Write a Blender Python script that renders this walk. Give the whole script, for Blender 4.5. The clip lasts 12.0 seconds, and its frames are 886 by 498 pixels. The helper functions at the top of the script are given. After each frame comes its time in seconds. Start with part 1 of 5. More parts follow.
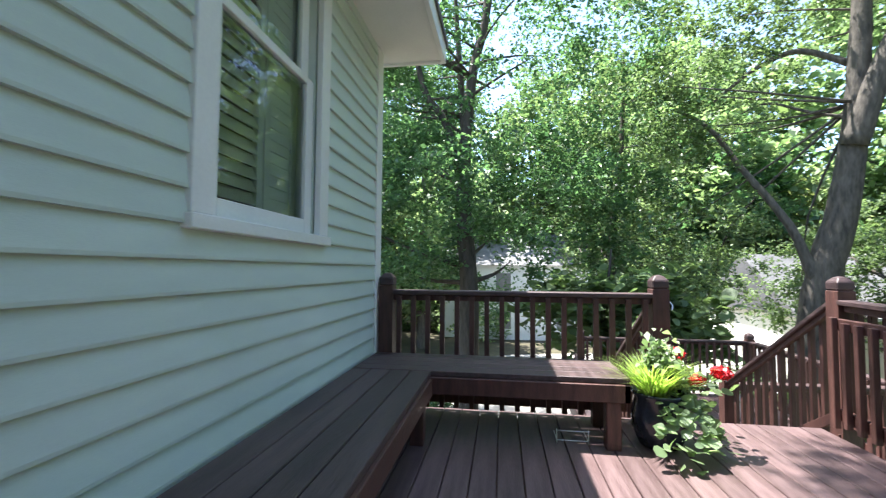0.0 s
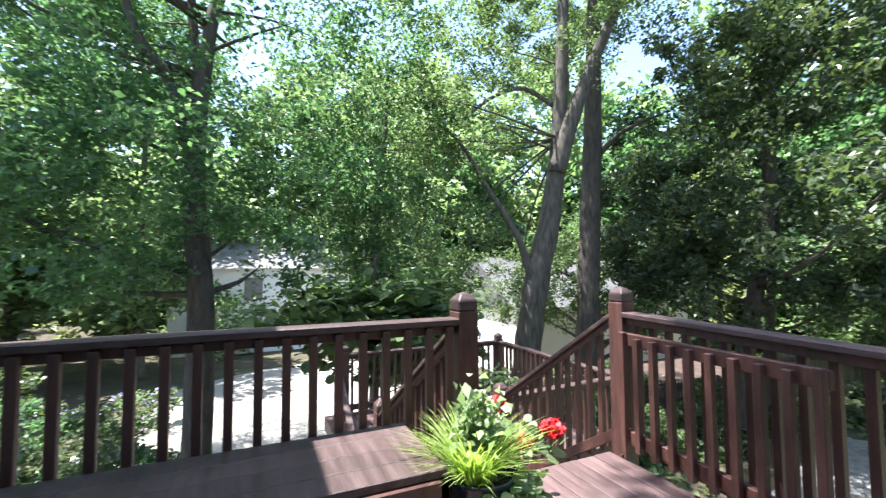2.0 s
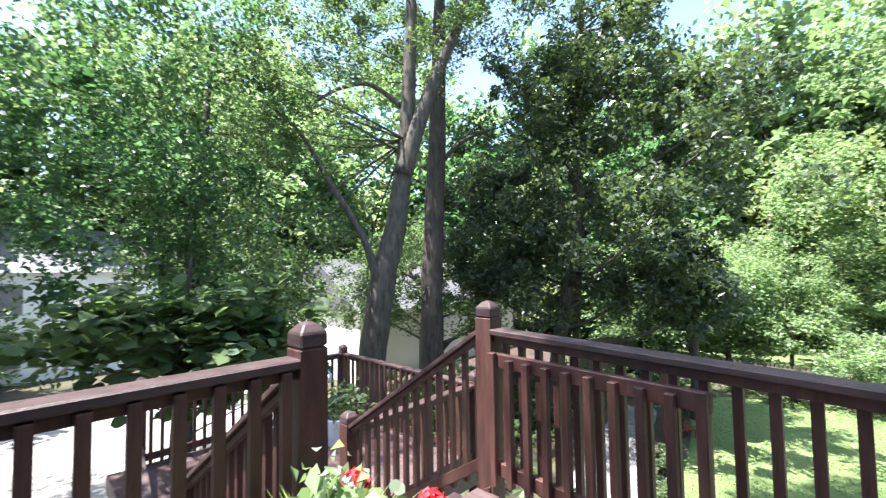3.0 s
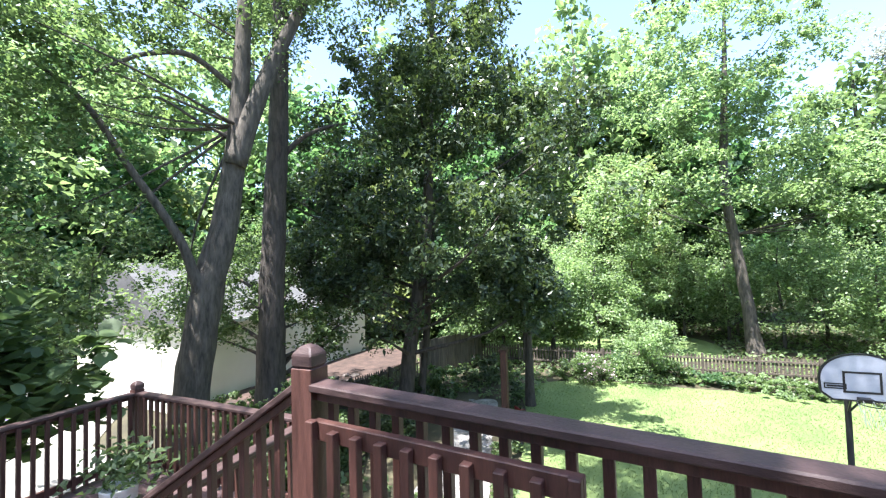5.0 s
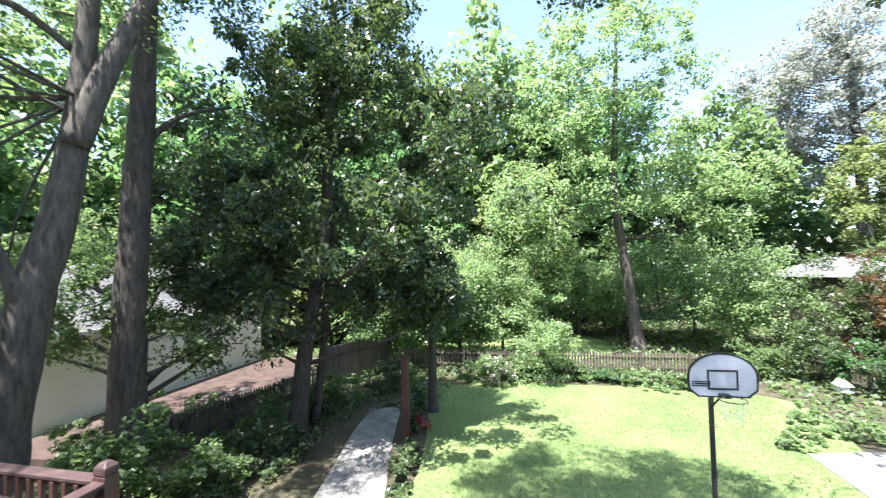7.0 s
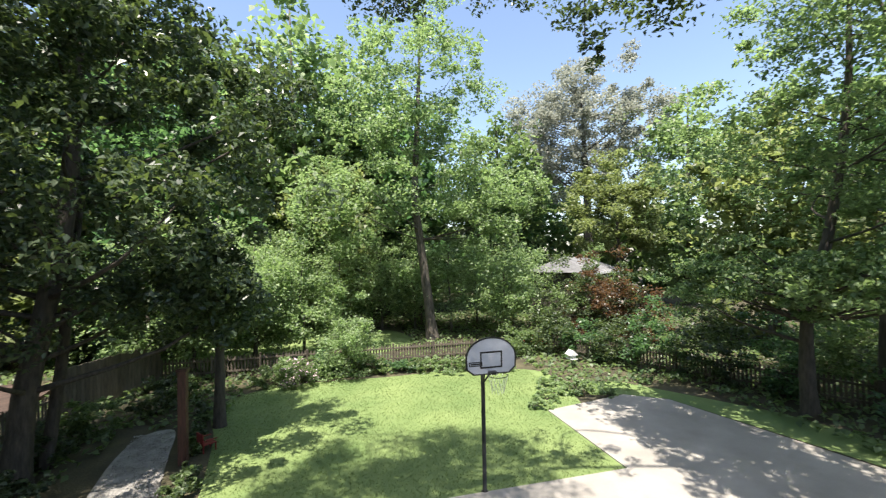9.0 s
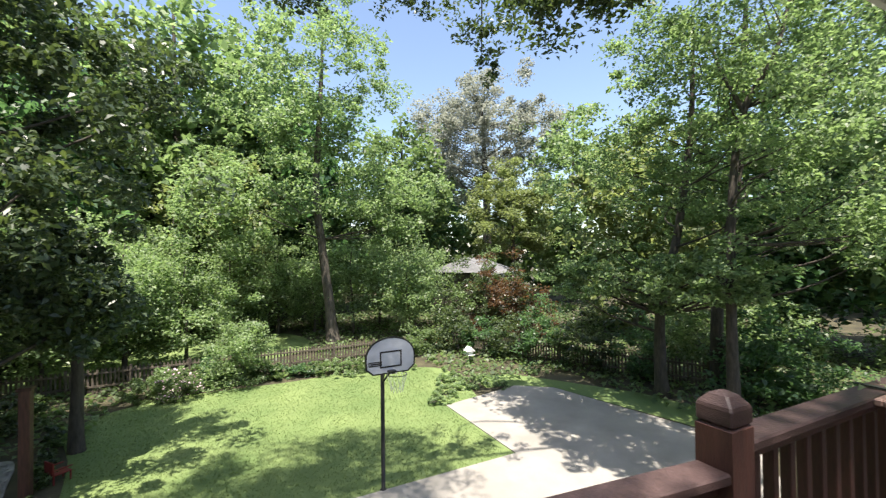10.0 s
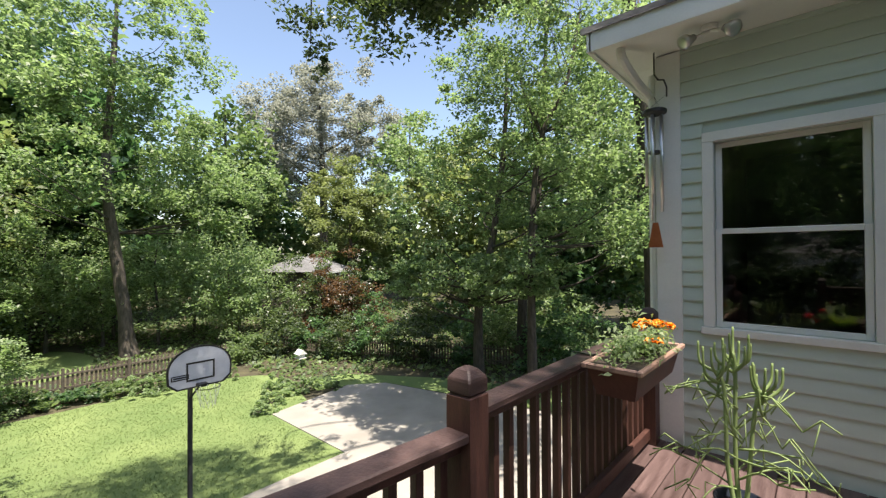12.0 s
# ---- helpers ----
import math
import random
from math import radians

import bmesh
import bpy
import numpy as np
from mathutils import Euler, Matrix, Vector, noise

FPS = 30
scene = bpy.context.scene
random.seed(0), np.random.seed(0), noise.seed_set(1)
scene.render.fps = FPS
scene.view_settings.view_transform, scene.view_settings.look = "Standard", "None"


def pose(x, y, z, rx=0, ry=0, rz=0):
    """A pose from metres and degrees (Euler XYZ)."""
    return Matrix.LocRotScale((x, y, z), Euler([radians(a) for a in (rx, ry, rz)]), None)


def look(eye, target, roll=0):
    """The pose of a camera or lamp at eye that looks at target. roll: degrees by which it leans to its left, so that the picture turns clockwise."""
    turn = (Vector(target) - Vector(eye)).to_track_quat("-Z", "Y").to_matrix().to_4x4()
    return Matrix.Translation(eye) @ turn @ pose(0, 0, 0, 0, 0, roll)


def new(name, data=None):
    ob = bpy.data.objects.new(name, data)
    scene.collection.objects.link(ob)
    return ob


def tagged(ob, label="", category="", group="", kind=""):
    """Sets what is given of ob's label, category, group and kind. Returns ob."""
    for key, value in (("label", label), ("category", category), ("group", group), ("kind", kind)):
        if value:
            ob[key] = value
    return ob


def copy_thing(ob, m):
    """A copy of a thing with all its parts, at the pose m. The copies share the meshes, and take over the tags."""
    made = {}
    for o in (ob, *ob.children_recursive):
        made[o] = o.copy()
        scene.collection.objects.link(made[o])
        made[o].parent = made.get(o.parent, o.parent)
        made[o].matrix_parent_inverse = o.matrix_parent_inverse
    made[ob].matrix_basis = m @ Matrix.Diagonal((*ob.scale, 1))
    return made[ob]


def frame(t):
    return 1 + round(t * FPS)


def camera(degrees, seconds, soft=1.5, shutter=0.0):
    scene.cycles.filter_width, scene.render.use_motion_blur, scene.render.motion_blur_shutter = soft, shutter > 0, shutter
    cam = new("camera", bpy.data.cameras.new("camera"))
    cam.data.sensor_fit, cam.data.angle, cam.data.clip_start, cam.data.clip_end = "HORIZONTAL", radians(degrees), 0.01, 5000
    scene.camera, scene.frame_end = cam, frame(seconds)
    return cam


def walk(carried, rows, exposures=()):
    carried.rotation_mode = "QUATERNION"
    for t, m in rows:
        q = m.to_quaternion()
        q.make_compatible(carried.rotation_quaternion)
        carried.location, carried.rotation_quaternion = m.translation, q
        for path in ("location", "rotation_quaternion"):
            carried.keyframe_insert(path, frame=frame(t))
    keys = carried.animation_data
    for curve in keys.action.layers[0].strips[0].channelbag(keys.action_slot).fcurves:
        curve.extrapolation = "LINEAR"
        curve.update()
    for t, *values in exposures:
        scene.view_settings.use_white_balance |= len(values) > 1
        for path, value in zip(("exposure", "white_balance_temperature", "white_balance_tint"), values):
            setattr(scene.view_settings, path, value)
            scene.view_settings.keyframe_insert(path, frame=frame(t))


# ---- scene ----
cam = camera(93.4, 12.0, soft=1.2, shutter=0.25)
PATH = [
    (0, (1.168, 1.561, 1.127), (0.887, 3.539, 1.223), 0.4),
    (0.5, (1.161, 1.941, 1.139), (1.148, 3.938, 1.242), 0.2),
    (1, (1.177, 2.267, 1.163), (1.385, 4.254, 1.267), -0.1),
    (1.5, (1.187, 2.592, 1.195), (1.694, 4.523, 1.304), -0.4),
    (2, (1.26, 2.829, 1.216), (2.083, 4.649, 1.32), -0.4),
    (2.5, (1.371, 3.032, 1.276), (2.521, 4.666, 1.376), -0.7),
    (3, (1.495, 3.332, 1.298), (2.925, 4.727, 1.396), -0.9),
    (3.5, (1.628, 3.464, 1.314), (3.237, 4.649, 1.399), -1.6),
    (3.7, (1.739, 3.597, 1.315), (3.399, 4.708, 1.397), -1.4),
    (5.3, (2.184, 3.572, 1.496), (4.015, 4.375, 1.571), -1.7),
    (5.5, (2.311, 3.525, 1.521), (4.145, 4.318, 1.594), -1.6),
    (6, (2.616, 3.389, 1.534), (4.458, 4.164, 1.608), -1.7),
    (6.2, (2.666, 3.376, 1.539), (4.512, 4.143, 1.602), -1.5),
    (6.5, (2.785, 3.363, 1.528), (4.665, 4.043, 1.603), -1.6),
    (7, (2.813, 3.363, 1.508), (4.761, 3.807, 1.58), -1.4),
    (7.2, (2.824, 3.333, 1.507), (4.793, 3.678, 1.573), -1.5),
    (8.8, (2.769, 3.23, 1.523), (4.735, 2.867, 1.56), -0.8),
    (9, (2.744, 3.217, 1.526), (4.691, 2.763, 1.565), -1.0),
    (9.5, (2.636, 3.221, 1.527), (4.517, 2.542, 1.564), -0.8),
    (10, (2.566, 3.189, 1.544), (4.361, 2.307, 1.577), -0.6),
    (10.5, (2.492, 3.194, 1.554), (4.183, 2.125, 1.583), -0.5),
    (11, (2.427, 3.129, 1.546), (4.002, 1.897, 1.573), -0.5),
    (11.5, (2.379, 3.08, 1.554), (3.828, 1.702, 1.577), -0.4),
    (12, (2.357, 3.055, 1.539), (3.697, 1.571, 1.561), -0.3),
]
walk(cam, [(t, look(eye, target, roll)) for t, eye, target, roll in PATH], exposures=[(0, 2.2, 6100, 12), (1.5, 2.12, 6100, 12), (2.5, 2.18, 6050, 13), (5.5, 2.15, 6000, 14), (7.0, 2.08, 6050, 14), (8.6, 1.26, 6700, 12), (10.5, 1.2, 6800, 12), (12, 1.13, 7000, 13)])

# ---- world and light ----
SUN = Vector((-0.29, 0.10, 0.95)).normalized()
world = bpy.data.worlds.new("world")
world.use_nodes = True
scene.world = world
wn = world.node_tree.nodes
sky = wn.new("ShaderNodeTexSky")
sky.sky_type = "NISHITA"
sky.sun_disc = False
sky.sun_elevation = math.asin(SUN.z)
sky.sun_rotation = math.atan2(SUN.x, SUN.y)
sky.air_density = 1.0
sky.dust_density = 1.2
sky.ozone_density = 0.6
wn["Background"].inputs["Strength"].default_value = 0.135
world.node_tree.links.new(sky.outputs[0], wn["Background"].inputs["Color"])
sun = new("sun", bpy.data.lights.new("sun", "SUN"))
sun.data.energy = 5.0
sun.data.angle = radians(0.53)
sun.data.color = (1.0, 0.95, 0.87)
sun.matrix_world = look(SUN * 40, (0, 0, 0))

# ---- materials ----


def mat(name, dark, light, scale=6.0, rough=0.6, metal=0.0, bump=0.15, fine=60.0, stretch=(1, 1, 1), island=0.0, objvar=0.0, spec=0.5):
    """A two-scale noise material: broad stains between two colours, fine grain in bump and roughness."""
    m = bpy.data.materials.new(name)
    m.use_nodes = True
    n, l = m.node_tree.nodes, m.node_tree.links
    b = n["Principled BSDF"]
    b.inputs["Metallic"].default_value = metal
    b.inputs["Specular IOR Level"].default_value = spec
    tc, mp = n.new("ShaderNodeTexCoord"), n.new("ShaderNodeMapping")
    mp.inputs["Scale"].default_value = stretch
    l.new(tc.outputs["Object"], mp.inputs["Vector"])
    big, small = n.new("ShaderNodeTexNoise"), n.new("ShaderNodeTexNoise")
    big.inputs["Scale"].default_value, big.inputs["Detail"].default_value = scale, 5
    small.inputs["Scale"].default_value, small.inputs["Detail"].default_value = fine, 4
    l.new(mp.outputs[0], big.inputs["Vector"])
    l.new(mp.outputs[0], small.inputs["Vector"])
    mixn = n.new("ShaderNodeMath")
    mixn.operation = "MULTIPLY_ADD"
    mixn.inputs[1].default_value = 0.4
    l.new(small.outputs[0], mixn.inputs[0])
    l.new(big.outputs[0], mixn.inputs[2])
    ramp = n.new("ShaderNodeValToRGB")
    ramp.color_ramp.elements[0].position, ramp.color_ramp.elements[1].position = 0.45, 0.95
    ramp.color_ramp.elements[0].color = (*dark, 1)
    ramp.color_ramp.elements[1].color = (*light, 1)
    l.new(mixn.outputs[0], ramp.inputs[0])
    colour = ramp.outputs[0]
    if island or objvar:
        hsv = n.new("ShaderNodeHueSaturation")
        rnd = n.new("ShaderNodeNewGeometry").outputs["Random Per Island"] if island else n.new("ShaderNodeObjectInfo").outputs["Random"]
        amount = island or objvar
        mr = n.new("ShaderNodeMapRange")
        mr.inputs["To Min"].default_value, mr.inputs["To Max"].default_value = 1 - amount, 1 + amount
        l.new(rnd, mr.inputs["Value"])
        l.new(mr.outputs[0], hsv.inputs["Value"])
        l.new(colour, hsv.inputs["Color"])
        colour = hsv.outputs[0]
    l.new(colour, b.inputs["Base Color"])
    rr = n.new("ShaderNodeMapRange")
    rr.inputs["To Min"].default_value, rr.inputs["To Max"].default_value = max(0.02, rough - 0.12), min(1, rough + 0.12)
    l.new(big.outputs[0], rr.inputs["Value"])
    l.new(rr.outputs[0], b.inputs["Roughness"])
    if bump:
        bp = n.new("ShaderNodeBump")
        bp.inputs["Strength"].default_value, bp.inputs["Distance"].default_value = bump, 0.02
        l.new(small.outputs[0], bp.inputs["Height"])
        l.new(bp.outputs[0], b.inputs["Normal"])
    return m


def leaf_mat(name, dark, light, glow, through_part=0.55, rough=0.42):
    """Leaves: a colour per leaf, gloss on top, light coming through."""
    m = bpy.data.materials.new(name)
    m.use_nodes = True
    n, l = m.node_tree.nodes, m.node_tree.links
    b = n["Principled BSDF"]
    b.inputs["Roughness"].default_value = rough
    rnd = n.new("ShaderNodeNewGeometry").outputs["Random Per Island"]
    ramp = n.new("ShaderNodeValToRGB")
    ramp.color_ramp.elements[0].color, ramp.color_ramp.elements[1].color = (*dark, 1), (*light, 1)
    l.new(rnd, ramp.inputs[0])
    tc, noi = n.new("ShaderNodeTexCoord"), n.new("ShaderNodeTexNoise")
    noi.inputs["Scale"].default_value = 0.6
    l.new(tc.outputs["Object"], noi.inputs["Vector"])
    hsv = n.new("ShaderNodeHueSaturation")
    mr = n.new("ShaderNodeMapRange")
    mr.inputs["To Min"].default_value, mr.inputs["To Max"].default_value = 0.7, 1.35
    l.new(noi.outputs[0], mr.inputs["Value"])
    l.new(mr.outputs[0], hsv.inputs["Value"])
    l.new(ramp.outputs[0], hsv.inputs["Color"])
    l.new(hsv.outputs[0], b.inputs["Base Color"])
    tr = n.new("ShaderNodeBsdfTranslucent")
    gl = n.new("ShaderNodeMixRGB")
    gl.blend_type = "MULTIPLY"
    gl.inputs[0].default_value = 1
    gl.inputs[2].default_value = (*glow, 1)
    l.new(hsv.outputs[0], gl.inputs[1])
    l.new(gl.outputs[0], tr.inputs["Color"])
    mix = n.new("ShaderNodeMixShader")
    mix.inputs[0].default_value = through_part
    l.new(b.outputs[0], mix.inputs[1])
    l.new(tr.outputs[0], mix.inputs[2])
    l.new(mix.outputs[0], n["Material Output"].inputs["Surface"])
    return m


def glass_mat(name):
    m = bpy.data.materials.new(name)
    m.use_nodes = True
    n, l = m.node_tree.nodes, m.node_tree.links
    n.remove(n["Principled BSDF"])
    gl, tr, fr, mix = n.new("ShaderNodeBsdfGlossy"), n.new("ShaderNodeBsdfTransparent"), n.new("ShaderNodeFresnel"), n.new("ShaderNodeMixShader")
    gl.inputs["Roughness"].default_value = 0.01
    tr.inputs["Color"].default_value = (0.85, 0.9, 0.88, 1)
    fr.inputs["IOR"].default_value = 1.85
    l.new(fr.outputs[0], mix.inputs[0])
    l.new(tr.outputs[0], mix.inputs[1])
    l.new(gl.outputs[0], mix.inputs[2])
    l.new(mix.outputs[0], n["Material Output"].inputs["Surface"])
    return m


M_SIDING = mat("sage_siding", (0.50, 0.58, 0.53), (0.60, 0.68, 0.62), 1.5, 0.55, bump=0.08, fine=90, stretch=(1, 1, 4), objvar=0.03)
M_TRIM = mat("white_trim", (0.72, 0.73, 0.72), (0.84, 0.84, 0.82), 2.0, 0.45, bump=0.06, fine=70)
M_DECK = mat("stained_deck_board", (0.060, 0.036, 0.034), (0.170, 0.115, 0.110), 3.0, 0.42, bump=0.25, fine=30, stretch=(9, 0.6, 9), objvar=0.18)
# The deck stain lowered in tone, with the house shade put into the colour.
M_BENCH = mat("shade_darkened_bench_board", (0.034, 0.021, 0.019), (0.105, 0.070, 0.066), 3.0, 0.5, bump=0.25, fine=30, stretch=(9, 0.6, 9), objvar=0.18)
M_RAIL = mat("stained_rail_wood", (0.038, 0.016, 0.013), (0.115, 0.050, 0.038), 4.0, 0.5, bump=0.2, fine=40, stretch=(6, 6, 0.8), objvar=0.15)
M_CAP = mat("worn_rail_cap", (0.034, 0.019, 0.018), (0.095, 0.058, 0.053), 4.0, 0.55, bump=0.2, fine=40, stretch=(2, 2, 8), objvar=0.1)
M_BARK = mat("grey_bark", (0.036, 0.031, 0.025), (0.15, 0.130, 0.105), 5.0, 0.9, bump=0.9, fine=16, stretch=(2.2, 2.2, 0.5))
M_BARK2 = mat("dark_bark", (0.030, 0.025, 0.020), (0.11, 0.092, 0.075), 5.0, 0.9, bump=0.9, fine=16, stretch=(2.2, 2.2, 0.5))
M_LAWN = mat("lawn_grass", (0.090, 0.150, 0.042), (0.195, 0.256, 0.090), 0.5, 0.9, bump=0.9, fine=45)
M_SOIL = mat("leaf_litter_soil", (0.030, 0.026, 0.016), (0.095, 0.085, 0.045), 1.2, 0.95, bump=0.8, fine=18)
M_CONC = mat("pale_concrete", (0.23, 0.215, 0.19), (0.37, 0.345, 0.31), 0.8, 0.85, bump=0.25, fine=40)
M_GRAVEL = mat("gravel_path", (0.16, 0.152, 0.138), (0.36, 0.345, 0.32), 3.0, 0.9, bump=0.9, fine=25)
M_GARAGE = mat("cream_stucco", (0.70, 0.68, 0.57), (0.80, 0.78, 0.68), 0.7, 0.8, bump=0.1, fine=50)
M_ROOF = mat("grey_shingle", (0.10, 0.10, 0.105), (0.22, 0.22, 0.225), 2.0, 0.9, bump=0.5, fine=12)
M_PALEROOF = mat("pale_roofing", (0.07, 0.07, 0.072), (0.13, 0.13, 0.13), 1.0, 0.8, bump=0.2, fine=20)
M_FENCE = mat("weathered_fence", (0.062, 0.052, 0.040), (0.16, 0.135, 0.105), 3.0, 0.85, bump=0.4, fine=30, stretch=(4, 4, 0.6), objvar=0.2)
M_BLACK = mat("black_metal", (0.012, 0.012, 0.013), (0.03, 0.03, 0.03), 6.0, 0.4, bump=0.05, spec=0.5)
M_ALU = mat("brushed_aluminium", (0.55, 0.56, 0.57), (0.7, 0.7, 0.7), 4.0, 0.35, metal=1.0, bump=0.05)
M_BOARD = mat("grey_acrylic_board", (0.42, 0.45, 0.52), (0.55, 0.58, 0.64), 4.0, 0.35, bump=0.02)
M_DARKROOM = mat("dim_interior", (0.16, 0.16, 0.155), (0.25, 0.245, 0.24), 2.0, 0.9, bump=0.0)
M_SHUTTER = mat("white_shutter", (0.76, 0.77, 0.76), (0.85, 0.86, 0.85), 3.0, 0.5, bump=0.0)
M_POT = mat("dark_glazed_pot", (0.012, 0.016, 0.026), (0.03, 0.036, 0.05), 5.0, 0.18, bump=0.03)
M_BUCKET = mat("white_pot", (0.62, 0.63, 0.62), (0.75, 0.76, 0.75), 5.0, 0.4, bump=0.02)
M_PLANTER = mat("brown_planter", (0.10, 0.035, 0.028), (0.17, 0.065, 0.05), 6.0, 0.45, bump=0.05)
M_RIM = mat("pale_planter_rim", (0.26, 0.155, 0.12), (0.40, 0.265, 0.215), 6.0, 0.5, bump=0.05)
M_POTSOIL = mat("potting_soil", (0.015, 0.011, 0.008), (0.05, 0.038, 0.028), 20, 0.95, bump=0.8, fine=60)
M_RED = mat("red_petal", (0.55, 0.008, 0.012), (0.75, 0.02, 0.03), 30, 0.5, bump=0.0, island=0.2)
M_CHAIR = mat("faded_red_paint", (0.16, 0.014, 0.014), (0.26, 0.03, 0.028), 8, 0.6, bump=0.1)
M_ORANGE = mat("orange_petal", (0.75, 0.20, 0.005), (0.85, 0.33, 0.01), 30, 0.5, bump=0.0, island=0.15)
M_PINK = mat("pink_petal", (0.50, 0.30, 0.40), (0.70, 0.52, 0.62), 30, 0.6, bump=0.0, island=0.2)
M_COPPER = mat("copper_sail", (0.32, 0.09, 0.035), (0.45, 0.15, 0.06), 9, 0.4, metal=0.3, bump=0.05)
M_MULCH = mat("red_mulch", (0.030, 0.020, 0.016), (0.100, 0.064, 0.050), 2.5, 0.95, bump=0.9, fine=14)
M_ROCK = mat("pale_garden_rock", (0.08, 0.068, 0.060), (0.19, 0.155, 0.135), 3, 0.9, bump=0.5, fine=12, objvar=0.2)
M_CLEAR = glass_mat("window_glass")

L_MID = leaf_mat("green_leaf", (0.075, 0.120, 0.056), (0.205, 0.278, 0.128), (1.3, 1.4, 0.9), 0.5, 0.44)
L_LIGHT = leaf_mat("light_green_leaf", (0.126, 0.192, 0.088), (0.312, 0.408, 0.215), (1.3, 1.4, 0.95), 0.5, 0.46)
L_DARK = leaf_mat("dark_glossy_leaf", (0.036, 0.060, 0.036), (0.112, 0.150, 0.078), (1.7, 1.8, 0.8), 0.36, 0.36)
L_BLUE = leaf_mat("cool_green_leaf", (0.050, 0.102, 0.054), (0.13, 0.215, 0.108), (1.45, 1.65, 1.0), rough=0.36)
L_GREY = leaf_mat("silvery_leaf", (0.24, 0.26, 0.21), (0.40, 0.42, 0.36), (1.0, 1.0, 0.95))
L_OLIVE = leaf_mat("olive_leaf", (0.12, 0.16, 0.068), (0.26, 0.31, 0.15), (1.35, 1.35, 0.9))
L_BRIGHT = leaf_mat("bright_yellow_green_blade", (0.22, 0.33, 0.07), (0.43, 0.54, 0.20), (1.3, 1.4, 0.6))
L_GRASS = leaf_mat("grass_blade", (0.118, 0.175, 0.050), (0.175, 0.235, 0.080), (1.1, 1.15, 0.8), 0.35, 0.6)
M_VIOLET = mat("violet_petal", (0.16, 0.13, 0.42), (0.34, 0.28, 0.62), 30, 0.6, bump=0.0, island=0.2)
L_PENCIL = leaf_mat("pencil_stem", (0.22, 0.32, 0.11), (0.38, 0.48, 0.22), (1.1, 1.15, 0.8), 0.2, 0.45)
L_BRONZE = leaf_mat("bronze_leaf", (0.055, 0.045, 0.028), (0.13, 0.085, 0.05), (1.6, 1.2, 0.8))
L_WHITE = leaf_mat("pale_flower", (0.45, 0.5, 0.36), (0.68, 0.7, 0.6), (0.9, 0.95, 0.8))

# ---- mesh helpers ----


def box(bm, x0, y0, z0, x1, y1, z1, bevel=0.0, m=None):
    """A box between two corners, with small bevels if asked for."""
    r = bmesh.ops.create_cube(bm, size=1)
    vs = r["verts"]
    for v in vs:
        v.co = Vector(((x0 + x1) / 2 + v.co.x * (x1 - x0), (y0 + y1) / 2 + v.co.y * (y1 - y0), (z0 + z1) / 2 + v.co.z * (z1 - z0)))
    if bevel:
        es = list({e for v in vs for e in v.link_edges})
        r2 = bmesh.ops.bevel(bm, geom=es, offset=bevel, segments=1, profile=0.6, affect="EDGES")
        vs = list({v for f in r2["faces"] for v in f.verts} | {v for v in vs if v.is_valid})
    if m is not None:
        bmesh.ops.transform(bm, matrix=m, verts=vs)
    return vs


def lathe(bm, profile, segments=24, centre=(0, 0, 0)):
    """Turn a profile of (radius, height) pairs about the vertical."""
    rings = []
    for r, z in profile:
        rings.append([bm.verts.new((centre[0] + r * math.cos(2 * math.pi * i / segments), centre[1] + r * math.sin(2 * math.pi * i / segments), centre[2] + z)) for i in range(segments)])
    for a, b in zip(rings, rings[1:]):
        for i in range(segments):
            bm.faces.new((a[i], a[(i + 1) % segments], b[(i + 1) % segments], b[i]))
    bm.faces.new(list(reversed(rings[0])))
    bm.faces.new(rings[-1])


def tube(bm, points, radii, sides=8, wobble=0.0, rng=None):
    """A tapered tube along points."""
    pts = [Vector(p) for p in points]
    rings = []
    for i, p in enumerate(pts):
        d = (pts[min(i + 1, len(pts) - 1)] - pts[max(i - 1, 0)]).normalized()
        u = d.cross(Vector((0.3, 1, 0.2))).normalized()
        w = d.cross(u)
        ring = []
        for k in range(sides):
            a = 2 * math.pi * k / sides
            r = radii[i] * (1 + (rng.uniform(-wobble, wobble) if rng else 0))
            ring.append(bm.verts.new(p + (u * math.cos(a) + w * math.sin(a)) * r))
        rings.append(ring)
    for a, b in zip(rings, rings[1:]):
        for k in range(sides):
            bm.faces.new((a[k], a[(k + 1) % sides], b[(k + 1) % sides], b[k]))
    bm.faces.new(list(reversed(rings[0])))
    bm.faces.new(rings[-1])


def smooth_line(points, radii, steps=4):
    """Catmull-Rom through points, with radii in between."""
    pts = [Vector(p) for p in points]
    out, rad = [], []
    for i in range(len(pts) - 1):
        p0, p1, p2, p3 = pts[max(i - 1, 0)], pts[i], pts[i + 1], pts[min(i + 2, len(pts) - 1)]
        for s in range(steps):
            t = s / steps
            out.append(0.5 * (2 * p1 + (p2 - p0) * t + (2 * p0 - 5 * p1 + 4 * p2 - p3) * t * t + (3 * p1 - p0 - 3 * p2 + p3) * t ** 3))
            rad.append(radii[i] * (1 - t) + radii[i + 1] * t)
    return out + [pts[-1]], rad + [radii[-1]]


def part(name, bm, material, parent=None, label="", soft=False):
    """Link a bmesh as one mesh object under a thing or a part."""
    bmesh.ops.recalc_face_normals(bm, faces=bm.faces)
    me = bpy.data.meshes.new(name)
    bm.to_mesh(me)
    bm.free()
    return mesh_part(name, me, material, parent, label, soft)


def mesh_part(name, me, material, parent=None, label="", soft=False):
    if material and not me.materials:
        me.materials.append(material)
    if soft:
        for p in me.polygons:
            p.use_smooth = True
    ob = new(name, me)
    if parent:
        ob.parent = parent
    if label:
        tagged(ob, label)
    return ob


